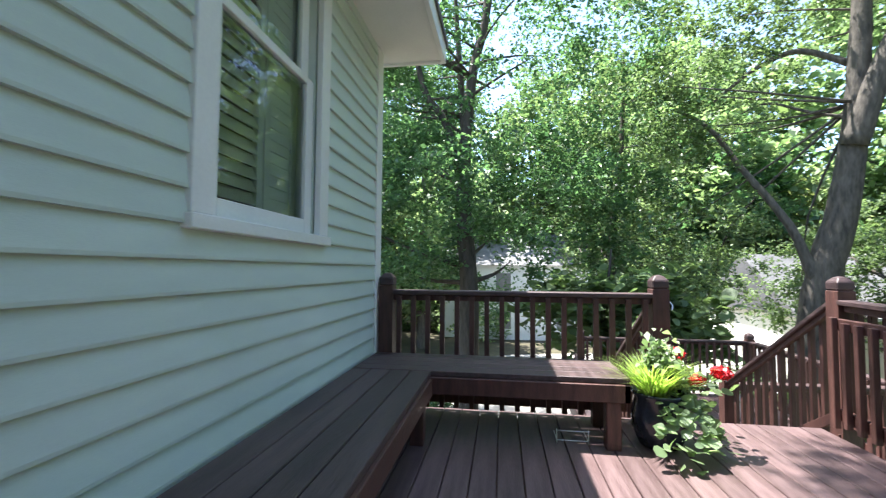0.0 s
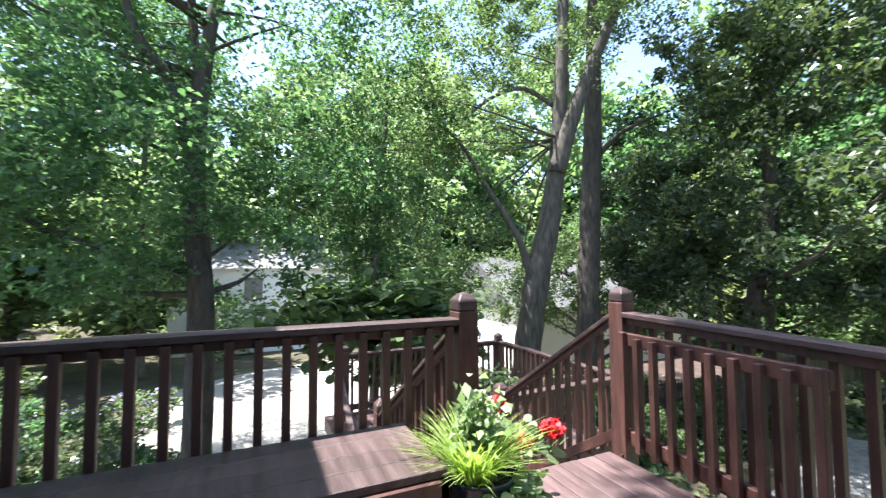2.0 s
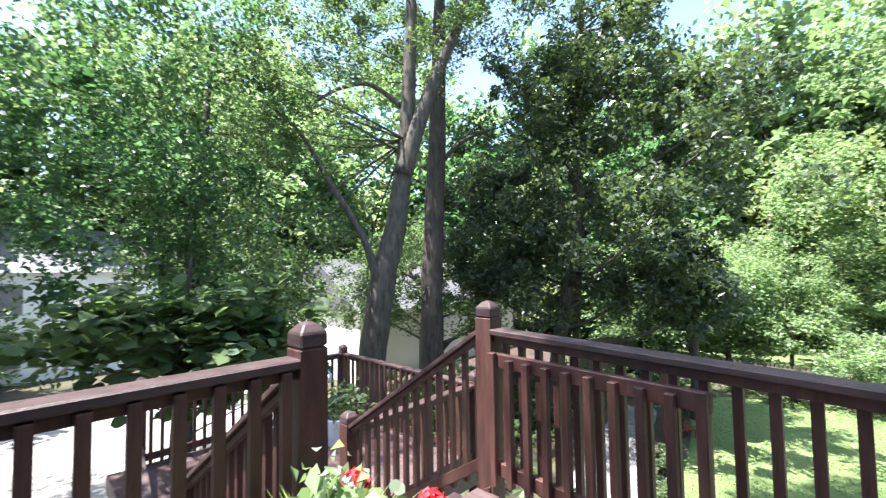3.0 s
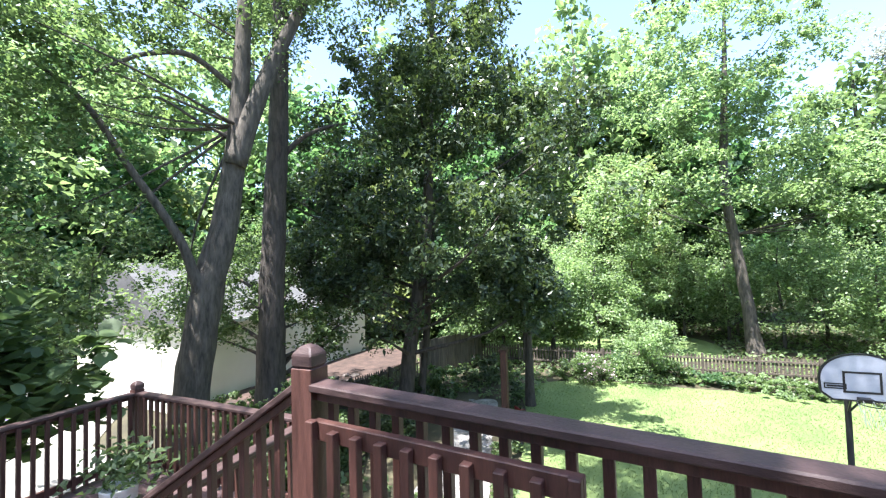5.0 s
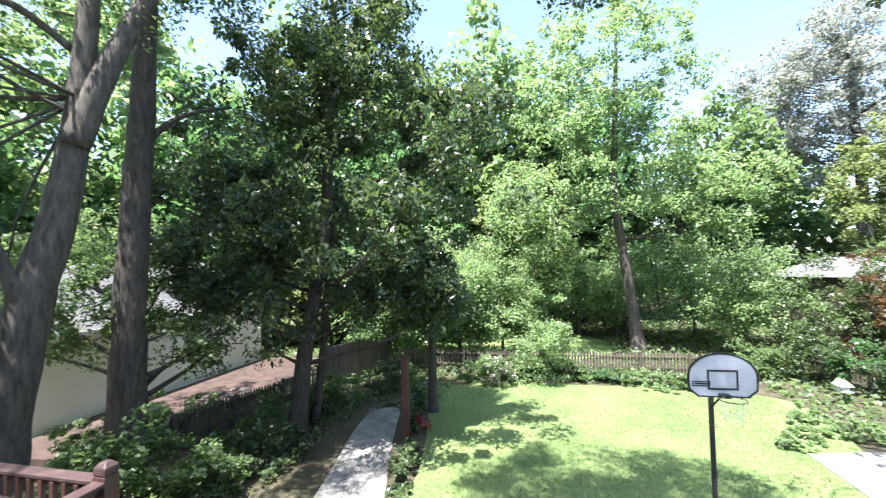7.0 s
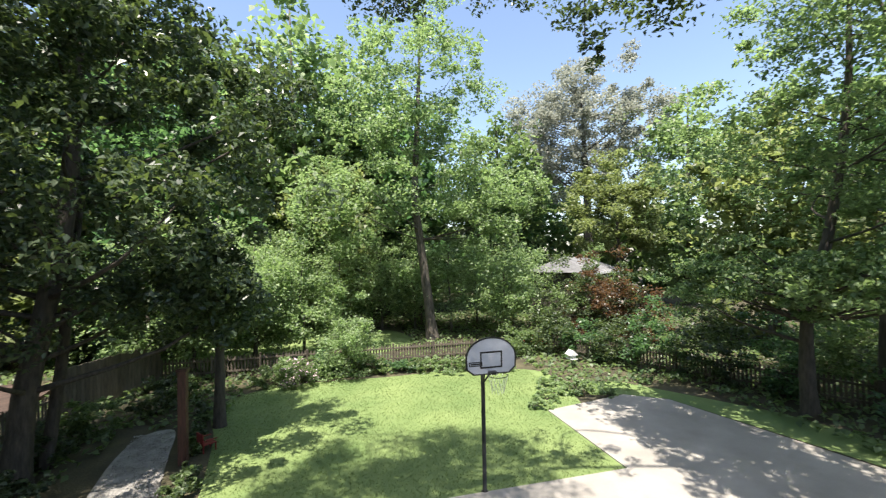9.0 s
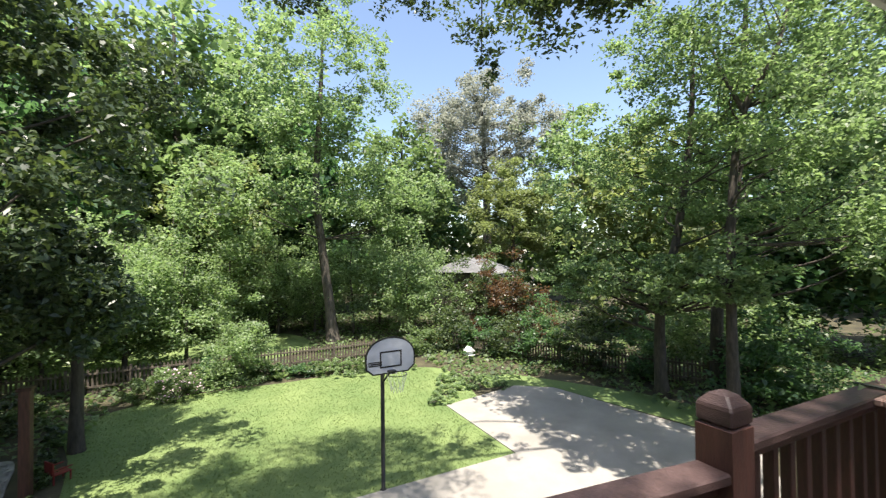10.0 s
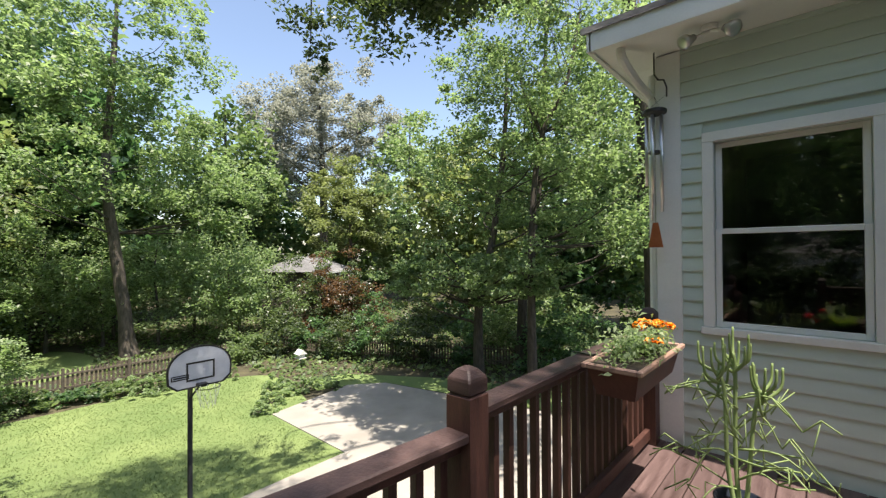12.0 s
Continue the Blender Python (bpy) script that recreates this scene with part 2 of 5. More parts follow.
def thing(name, label, category, at=(0, 0, 0), turn=0.0, group="", kind=""):
    ob = new(name)
    ob.matrix_basis = pose(*at, 0, 0, turn)
    ob.empty_display_size = 0.1
    return tagged(ob, label, category, group, kind)


def quads(name, verts, material):
    """A mesh of separate polygons from an (n, corners, 3) array."""
    n, k = len(verts), np.asarray(verts).shape[1]
    me = bpy.data.meshes.new(name)
    me.vertices.add(n * k)
    me.vertices.foreach_set("co", np.asarray(verts, dtype=np.float32).reshape(-1))
    me.loops.add(n * k)
    me.loops.foreach_set("vertex_index", np.arange(n * k, dtype=np.int32))
    me.polygons.add(n)
    me.polygons.foreach_set("loop_start", np.arange(0, n * k, k, dtype=np.int32))
    me.update(calc_edges=True)
    me.materials.append(material)
    return me


def leaf_quads(centres, size, rng, up=0.8, slim=0.55, fold=0.18, droop=0.0, broad=False):
    """Folded leaf blades of varied size and turn at the centres."""
    n = len(centres)
    nor = rng.normal(0, 1, (n, 3))
    nor[:, 2] = np.abs(nor[:, 2]) + up
    nor /= np.linalg.norm(nor, axis=1)[:, None]
    d = rng.normal(0, 1, (n, 3))
    d[:, 2] -= droop
    d -= nor * (d * nor).sum(1)[:, None]
    d /= np.linalg.norm(d, axis=1)[:, None]
    side = np.cross(nor, d)
    s = (size * rng.uniform(0.6, 1.35, n))[:, None]
    base = centres - d * s * 0.5
    tip = centres + d * s * 0.5 - nor * s * 0.1
    left = centres + side * s * slim * 0.5 + nor * s * fold
    right = centres - side * s * slim * 0.5 + nor * s * fold
    if broad:
        a, c = d * s * 0.28, side * s * slim * 0.5
        return np.stack([base, centres - a - c * 0.8 + nor * s * fold * 0.4, centres + a * 0.1 - c + nor * s * fold * 0.5, centres + a * 1.1 - c * 0.7 + nor * s * fold * 0.3, tip,
                         centres + a * 1.1 + c * 0.7 + nor * s * fold * 0.3, centres + a * 0.1 + c + nor * s * fold * 0.5, centres - a + c * 0.8 + nor * s * fold * 0.4], 1)
    return np.stack([base, right, tip, left], 1)


def clumped(rng, centre, radii, clumps, per, clump_r, shell=0.35, flat=0.85, lump=0.42):
    """Leaf places in clumps that fill the outer part of an uneven ellipsoid."""
    d = rng.normal(0, 1, (clumps, 3))
    d /= np.linalg.norm(d, axis=1)[:, None]
    rr = rng.uniform(shell, 1, clumps) ** 0.6
    shift = Vector(rng.uniform(-20, 20, 3))
    bump = np.array([1.02 + 1.1 * lump * (noise.noise(Vector(v) * 1.5 + shift) * 1.2 + noise.noise(Vector(v) * 3.4 + shift)) for v in d])
    cc = np.array(centre) + d * (rr * bump)[:, None] * np.array(radii)
    sizes = clump_r * rng.uniform(0.5, 1.4, clumps)
    off = rng.normal(0, 1, (clumps, per, 3))
    off *= (rng.uniform(0.05, 1, (clumps, per)) ** 0.45 / np.linalg.norm(off, axis=2))[:, :, None] * 0.78 * sizes[:, None, None]
    off[:, :, 2] *= flat * 0.85
    off[:, :, 2] -= 0.22 * (1.2 - flat) * (off[:, :, 0] ** 2 + off[:, :, 1] ** 2) / sizes[:, None]
    return cc, (cc[:, None, :] + off).reshape(-1, 3)


def limb_line(trunk_pts, trunk_r, tg, rng, low=0.35, r0=0.35):
    """A limb that leaves the trunk and bends up towards a target."""
    n, tg = len(trunk_pts), Vector(tg)
    best = min(range(int(n * low), n), key=lambda i: abs(trunk_pts[i].z - (tg.z - 0.45 * (tg - trunk_pts[i]).xy.length)))
    a = trunk_pts[best]
    r = max(0.012, trunk_r[best] * r0)
    mid = a.lerp(tg, 0.5) + Vector((rng.uniform(-0.15, 0.15), rng.uniform(-0.15, 0.15), -0.04)) * (tg - a).length
    return smooth_line([a, mid, tg], [r, r * 0.6, r * 0.15], 3)


def tree(name, label, trunk, radii, crowns, bark, leaf, size, seed, limb_count=18, low=0.35, extra=(), group="", at=(0, 0, 0), up=0.55, slim=0.55, sides=12, category="tree", r0=0.35, split=True, broad=False, flat=0.85):
    """A tree: trunk, limbs, and a crown of many leaves. crowns: (centre, radii, clumps, leaves per clump, clump size)."""
    rng, pr = np.random.default_rng(seed), random.Random(seed)
    root = thing(name, label, category, at=at, group=group)
    bm = bmesh.new()
    pts, rad = smooth_line(trunk, radii, 5)
    rad = [r * (1 + 0.5 * math.exp(-i / 1.3)) for i, r in enumerate(rad)]
    tube(bm, pts, rad, sides, 0.07, pr)
    places, ends = [], []
    for c, r, clumps, per, cr in crowns:
        cc, pl = clumped(rng, c, r, clumps, per, cr, flat=flat)
        places.append(pl)
        ends.append(cc)
    ends = np.concatenate(ends)
    pick = rng.choice(len(ends), min(limb_count, len(ends)), replace=False)
    lines = [(*limb_line(pts, rad, ends[i], pr, low, r0), 5) for i in pick] + [(*smooth_line(line, lr, 4), 8) for line, lr in extra]
    if split:
        part("trunk", bm, bark, root, soft=True)
    for p2, r2, s in lines:
        if split:
            bm = bmesh.new()
        tube(bm, p2, r2, s, 0.05, pr)
        if split:
            part("limb", bm, bark, root, soft=True)
    if not split:
        part("trunk", bm, bark, root, soft=True)
    crown = mesh_part("crown", quads("crown", leaf_quads(np.concatenate(places), size, rng, up, slim, broad=broad), leaf), leaf, root)
    tagged(crown, kind="stuff")
    return root


# ---- ground ----
YARD = -4.15


def sheet(name, outline, z, material, label, category, kind="structure", thick=0.0):
    """A flat polygon of ground with its edge turned down."""
    bm = bmesh.new()
    top = [bm.verts.new((x, y, z)) for x, y in outline]
    f = bm.faces.new(top)
    if thick:
        low = [bm.verts.new((x, y, z - thick)) for x, y in outline]
        for i in range(len(top)):
            j = (i + 1) % len(top)
            bm.faces.new((top[i], low[i], low[j], top[j]))
    return tagged(part(name, bm, material), label, category, kind=kind)


def rounded(points, steps=6):
    """A closed smooth outline through points."""
    n, out = len(points), []
    for i in range(n):
        p0, p1, p2, p3 = [Vector((*points[(i + k) % n], 0)) for k in (-1, 0, 1, 2)]
        for s in range(steps):
            t = s / steps
            q = 0.5 * (2 * p1 + (p2 - p0) * t + (2 * p0 - 5 * p1 + 4 * p2 - p3) * t * t + (3 * p1 - p0 - 3 * p2 + p3) * t ** 3)
            out.append((q.x, q.y))
    return out


bm = bmesh.new()
bmesh.ops.create_grid(bm, x_segments=160, y_segments=160, size=160)
for v in bm.verts:
    d = max(0.0, math.hypot(v.co.x - 15, v.co.y - 3) - 26)
    v.co.z = YARD - 0.03 + 0.02 * d + (0.25 * noise.noise(v.co * 0.11) * min(1, d / 8))
tagged(part("ground", bm, M_SOIL, soft=True), "shaded woodland ground with leaf litter", "ground", kind="structure")
LAWN = rounded([(11.0, 6.2), (14.4, 6.8), (17.5, 7.4), (20.8, 8.2), (22.8, 6.0), (22.9, 1.0), (23.2, -2.2), (22.0, -5.8), (19.4, -6.0), (16.0, -5.2), (12.8, -4.9), (11.0, -2.0), (9.5, 2.5)])
sheet("lawn", LAWN, YARD, M_LAWN, "sunlit mown green lawn with tree shadows", "lawn")
sheet("side_lawn", [(17.7, -7.6), (16.7, -9.0), (9.6, -10.7), (9.4, -13.0), (14.5, -11.6), (19.2, -8.6), (19.8, -6.6), (18.0, -6.4)], YARD - 0.005, M_LAWN, "narrow shaded strip of grass behind the patio", "lawn")
sheet("back_lawn", rounded([(27.5, 13), (34, 12), (38, 6), (36, 0), (30, -1), (27.5, 4)]), YARD - 0.01, M_LAWN, "sunlit grass beyond the picket fence", "lawn")
sheet("pavement_patio", [(16.85, -3.9), (12.5, -3.95), (12.4, 0.4), (12.3, 4.0), (8.0, 4.0), (6.0, -6.0), (9.5, -10.5), (16.6, -8.9), (17.6, -7.6)], YARD + 0.03, M_CONC, "pale concrete patio dappled with shade", "patio", thick=0.12)
sheet("gravel_path", rounded([(10.8, 8.6), (11.9, 8.85), (13.8, 9.2), (16.5, 9.75), (18.3, 9.75), (18.6, 8.9), (16.6, 8.35), (14.5, 7.8), (12.9, 7.3), (11.2, 7.0)]), YARD + 0.02, M_GRAVEL, "pale gravel garden path along the lawn", "path", thick=0.05)
sheet("road_driveway", [(-2.4, 17.2), (0.6, 14.0), (2.0, 10.6), (6.2, 10.6), (9.5, 14.8), (9.9, 20), (14.5, 25.5), (13, 40), (-1.8, 34)], YARD + 0.015, M_CONC, "bright sunlit concrete driveway", "driveway", thick=0.05)

sheet("mulch_bed", rounded([(12.8, 16.6), (18, 15.6), (24.5, 15.8), (25.2, 19.4), (19, 19.7), (13, 19.7)]), YARD + 0.25, M_MULCH, "red-brown mulch bed along the garage wall", "flower bed", thick=0.4)

# ---- the house ----
AX, BY = 0.126, -0.734
DECK_END = 4.96
LAP = 0.1166


def clapboard_mesh(length, expo=LAP):
    bm = bmesh.new()
    prof = [(0.008, 0.0), (0.029, 0.0), (0.030, 0.012), (0.008, expo + 0.02), (0.0, expo + 0.02), (0.0, 0.012)]
    rings = [[bm.verts.new((t, a, b)) for a, b in prof] for t in (0, length)]
    for i in range(len(prof)):
        j = (i + 1) % len(prof)
        bm.faces.new((rings[0][i], rings[0][j], rings[1][j], rings[1][i]))
    bm.faces.new(rings[0])
    bm.faces.new(list(reversed(rings[1])))
    bmesh.ops.recalc_face_normals(bm, faces=bm.faces)
    me = bpy.data.meshes.new("clapboard")
    bm.to_mesh(me)
    bm.free()
    me.materials.append(M_SIDING)
    return me


board_meshes = {}


def siding(parent, origin, turn, spans, z0, z1, opening=None):
    """Rows of clapboard along a wall; opening: (from, to, low, high) along the wall."""
    z = z0
    while z < z1:
        pieces = [spans]
        if opening and z + LAP > opening[2] + 0.02 and z < opening[3] - 0.02:
            pieces = [(spans[0], opening[0]), (opening[1], spans[1])]
        for a, b in pieces:
            key = round(b - a, 3)
            if key not in board_meshes:
                board_meshes[key] = clapboard_mesh(b - a)
            ob = new("clapboard", board_meshes[key])
            ob.parent = parent
            ob.matrix_basis = pose(*origin, 0, 0, turn) @ pose(a, 0, z)
        z += LAP


def wall_box(bm, axis, face, depth, a0, a1, z0, z1, hole=None):
    """A wall slab behind its face, in pieces round a hole (from, to, low, high)."""
    cuts = [(a0, a1, z0, z1)] if not hole else [(a0, hole[0], z0, z1), (hole[1], a1, z0, z1), (hole[0], hole[1], z0, hole[2]), (hole[0], hole[1], hole[3], z1)]
    for p, q, r, s in cuts:
        if axis == "x":
            box(bm, face - depth, p, r, face, q, s)
        else:
            box(bm, p, face - depth, r, q, face, s)


WIN_A = (2.90, 3.76, 1.31, 2.84)
bm = bmesh.new()
wall_box(bm, "x", AX - 0.01, 0.16, -0.9, DECK_END, -4.3, 3.02, WIN_A)
wall_west = tagged(part("wall_west", bm, M_SIDING), "sage green clapboard house wall beside the bench", "wall", kind="structure")
WIN_B = (2.10, 2.957, 0.965, 2.389)
bm = bmesh.new()
wall_box(bm, "y", BY - 0.01, 0.16, AX - 0.01, 3.33, -4.3, 3.17, WIN_B)
wall_south = tagged(part("wall_south", bm, M_SIDING), "sage green clapboard wall in shade with window", "wall", kind="structure")
bm = bmesh.new()
box(bm, 3.17, -8.0, -4.3, 3.33, BY - 0.17, 3.17)
box(bm, AX - 6, DECK_END - 0.16, -4.3, AX - 0.17, DECK_END, 3.02)
box(bm, AX - 6.2, -8.0, -4.3, AX - 6, DECK_END, 3.02)
box(bm, AX - 6, -8.2, -4.3, 3.33, -8.0, 3.17)
tagged(part("wall_rear", bm, M_SIDING), "plain sage house walls closing the house", "wall", kind="structure")

# clapboards and corner boards
bm = bmesh.new()
box(bm, AX - 0.02, DECK_END - 0.12, -0.3, AX + 0.028, DECK_END + 0.02, 2.98, 0.003)
tagged(part("trim_corner_west", bm, M_TRIM), "white painted corner board", "trim", kind="structure")
bm = bmesh.new()
box(bm, 3.178, BY - 0.02, -0.3, 3.36, BY + 0.028, 3.16, 0.003)
box(bm, 3.34, BY - 0.16, -0.3, 3.362, BY - 0.02, 3.10, 0.003)
tagged(part("trim_corner_south", bm, M_TRIM), "white painted corner board beside the downspout", "trim", kind="structure")


def soffit(x0, y0, x1, y1, z):
    """The flat board under an eave."""
    bm = bmesh.new()
    box(bm, x0, y0, z, x1, y1, z + 0.03, 0.003)
    return bm


# roof and eaves
bm = soffit(AX - 0.2, BY, AX + 0.52, DECK_END + 0.22, 2.99)
box(bm, AX + 0.50, BY, 2.97, AX + 0.54, DECK_END + 0.24, 3.16, 0.004)
box(bm, AX - 0.2, DECK_END + 0.20, 2.97, AX + 0.50, DECK_END + 0.24, 3.16, 0.004)
tagged(part("ceiling_eave_west", bm, M_TRIM), "white painted eave soffit and fascia", "eave", kind="structure")
bm = soffit(AX + 0.55, BY - 0.2, 3.72, BY + 0.50, 3.17)
box(bm, AX + 0.55, BY + 0.48, 3.15, 3.72, BY + 0.52, 3.34, 0.004)
box(bm, 3.70, -8.2, 3.15, 3.74, BY + 0.52, 3.34, 0.004)
box(bm, 3.33, -8.2, 3.17, 3.70, BY - 0.2, 3.20, 0.003)
tagged(part("ceiling_eave_south", bm, M_TRIM), "white painted eave soffit with floodlight", "eave", kind="structure")
bm = bmesh.new()
for quad in ([(AX + 0.56, BY, 3.12), (AX + 0.56, DECK_END + 0.26, 3.12), (-3, DECK_END + 0.26, 4.6), (-3, BY, 4.6)],
             [(AX - 6.5, BY, 3.12), (AX - 6.5, DECK_END + 0.26, 3.12), (-3, DECK_END + 0.26, 4.6), (-3, BY, 4.6)],
             [(AX - 6.5, BY + 0.54, 3.3), (3.78, BY + 0.54, 3.3), (3.78, -4.4, 4.9), (AX - 6.5, -4.4, 4.9)],
             [(AX - 6.5, -8.5, 3.3), (3.78, -8.5, 3.3), (3.78, -4.4, 4.9), (AX - 6.5, -4.4, 4.9)]):
    lowv = [bm.verts.new(p) for p in quad]
    topv = [bm.verts.new((p[0], p[1], p[2] + 0.05)) for p in quad]
    bm.faces.new(lowv)
    bm.faces.new(topv)
    for i in range(4):
        j = (i + 1) % 4
        bm.faces.new((lowv[i], lowv[j], topv[j], topv[i]))
tagged(part("roof", bm, M_ROOF), "grey shingled house roof", "roof", kind="structure")


def window(name, label, length, height, fw=0.11, s=0.055, meet=0.5, sill=0.055):
    """A white double-hung window in its own plane: x along the wall, y outwards, origin at the lower corner of the opening."""
    w = thing(name, label, "window", kind="structure")
    bm = bmesh.new()
    box(bm, -fw, 0.0, 0, 0, 0.035, height, 0.003)
    box(bm, length, 0.0, 0, length + fw, 0.035, height, 0.003)
    box(bm, -fw, 0.0, height, length + fw, 0.038, height + fw, 0.003)
    part("window_frame", bm, M_TRIM, w)
    bm = bmesh.new()
    box(bm, -fw - 0.015, -0.02, -sill, length + fw + 0.015, 0.05, -0.002, 0.004)
    part("window_sill", bm, M_TRIM, w)
    half = height * meet
    for k, (z0, z1, y) in enumerate(((0.0, half + 0.02, -0.05), (half - 0.02, height, -0.085))):
        bm = bmesh.new()
        box(bm, 0.002, y, z0 + 0.002, s, y + 0.033, z1 - 0.002, 0.003)
        box(bm, length - s, y, z0 + 0.002, length - 0.002, y + 0.033, z1 - 0.002, 0.003)
        box(bm, s, y, z0 + 0.002, length - s, y + 0.033, z0 + s, 0.003)
        box(bm, s, y, z1 - 0.04, length - s, y + 0.033, z1 - 0.002, 0.003)
        sash = part("sash", bm, M_TRIM, w)
        bm = bmesh.new()
        bm.faces.new([bm.verts.new((px, y + 0.014, pz)) for px, pz in ((length - s + 0.004, z0 + s - 0.004), (s - 0.004, z0 + s - 0.004), (s - 0.004, z1 - 0.036), (length - s + 0.004, z1 - 0.036))])
        pane = part("pane", bm, M_CLEAR, sash, "clear reflecting window glass")
        pane.visible_shadow = False
    return w


win1 = window("window_1", "white double-hung window with louvred shutters inside", WIN_A[1] - WIN_A[0], WIN_A[3] - WIN_A[2], s=0.08, meet=0.555)
win1.matrix_basis = pose(AX, WIN_A[1], WIN_A[2], 0, 0, -90)
win2 = window("window_2", "white double-hung window reflecting trees", WIN_B[1] - WIN_B[0], WIN_B[3] - WIN_B[2], fw=0.075, s=0.042, meet=0.515)
win2.matrix_basis = pose(WIN_B[0], BY, WIN_B[2])

# dim rooms behind the windows
bm = bmesh.new()
box(bm, -3.2, 1.4, 0.0, AX - 0.2, 4.7, 2.9)
bmesh.ops.delete(bm, geom=[f for f in bm.faces if f.normal.x > 0.9], context="FACES")
tagged(part("wall_room_west", bm, M_DARKROOM), "dim room behind the shuttered window", "room", kind="structure")
bm = bmesh.new()
box(bm, 0.6, -4.5, 0.0, 3.15, BY - 0.18, 2.9)
bmesh.ops.delete(bm, geom=[f for f in bm.faces if f.normal.y > 0.9], context="FACES")
tagged(part("wall_room_south", bm, M_DARKROOM), "dark room behind the window", "room", kind="structure")

# louvred shutters inside the first window
shutter = thing("window_shutter", "white louvred plantation shutters, slats tilted open", "shutter", at=(AX - 0.125, 3.33, 1.33))
for y0, y1, near, tilt in ((-0.42, 0.10, 0.20, 64), (0.11, 0.42, 0.05, 86)):
    bm = bmesh.new()
    for a, b, c, d in ((y0, y0 + near, 0, 1.4), (y1 - 0.05, y1, 0, 1.4), (y0 + near, y1 - 0.05, 0, 0.08), (y0 + near, y1 - 0.05, 1.32, 1.4)):
        box(bm, -0.014, a, c, 0.014, b, d, 0.002)
    leafp = part("shutter_panel", bm, M_SHUTTER, shutter)
    bm = bmesh.new()
    half = (y1 - 0.05 - y0 - near) / 2
    box(bm, -0.035, -half, -0.004, 0.035, half, 0.004, 0.002)
    slat = part("slat", bm, M_SHUTTER, leafp)
    for i in range(20):
        s = slat if i == 0 else new("slat", slat.data)
        s.parent = leafp
        s.matrix_basis = pose(0, y0 + near + half, 0.12 + i * 0.0605, 0, tilt, 0)

# ---- the deck ----
P1, P2, P3, P4 = (2.342, 4.945), (3.62, 5.01), (3.40, 1.76), (3.40, -0.60)
RAIL_Z, POST_Z = 0.955, 1.02
bm = bmesh.new()
box(bm, AX, BY, -0.22, 3.50, 4.93, -0.032)
deck = tagged(part("floor_deck", bm, M_RAIL), "dark red-brown stained wooden deck of long boards", "deck", kind="structure")
deck_posts = thing("deck_supports", "stained timber posts carrying the raised deck", "deck support", kind="structure")
for x, y in ((3.3, 4.7), (3.3, 1.7), (3.3, -0.5), (0.6, 4.7)):
    bm = bmesh.new()
    box(bm, x - 0.07, y - 0.07, YARD - 0.1, x + 0.07, y + 0.07, -0.22, 0.006)
    part("post", bm, M_RAIL, deck_posts)


def square_loft(bm, profile):
    """Square rings of (half width, height), joined and capped."""
    rings = [[bm.verts.new((sx * r, sy * r, z)) for sx, sy in ((-1, -1), (1, -1), (1, 1), (-1, 1))] for r, z in profile]
    for a, b in zip(rings, rings[1:]):
        for i in range(4):
            bm.faces.new((a[i], a[(i + 1) % 4], b[(i + 1) % 4], b[i]))
    bm.faces.new(list(reversed(rings[0])))
    bm.faces.new(rings[-1])


def post(parent, x, y, z0, ztop, size=0.118):
    """A square post with a cut groove and a rounded, chamfered head."""
    h = size / 2
    bm = bmesh.new()
    square_loft(bm, [(h, z0), (h, ztop - 0.036), (h - 0.009, ztop - 0.028)])
    ob = part("post", bm, M_RAIL, parent)
    bm = bmesh.new()
    square_loft(bm, [(h - 0.009, ztop - 0.028), (h, ztop - 0.02), (h, ztop + 0.026), (h * 0.93, ztop + 0.037), (h * 0.55, ztop + 0.064), (h * 0.2, ztop + 0.074)])
    edges = [e for e in bm.edges if abs(e.verts[0].co.z - e.verts[1].co.z) > 0.005]
    bmesh.ops.bevel(bm, geom=edges, offset=0.006, segments=1, affect="EDGES")
    part("post_cap", bm, M_CAP, ob)
    ob.matrix_basis = pose(x, y, 0)
    return ob


baluster_meshes = {}


def baluster_mesh(height):
    key = round(height, 3)
    if key not in baluster_meshes:
        bm = bmesh.new()
        box(bm, -0.019, -0.019, 0, 0.019, 0.019, height, 0.003)
        me = bpy.data.meshes.new("baluster")
        bm.to_mesh(me)
        bm.free()
        me.materials.append(M_RAIL)
        baluster_meshes[key] = me
    return baluster_meshes[key]


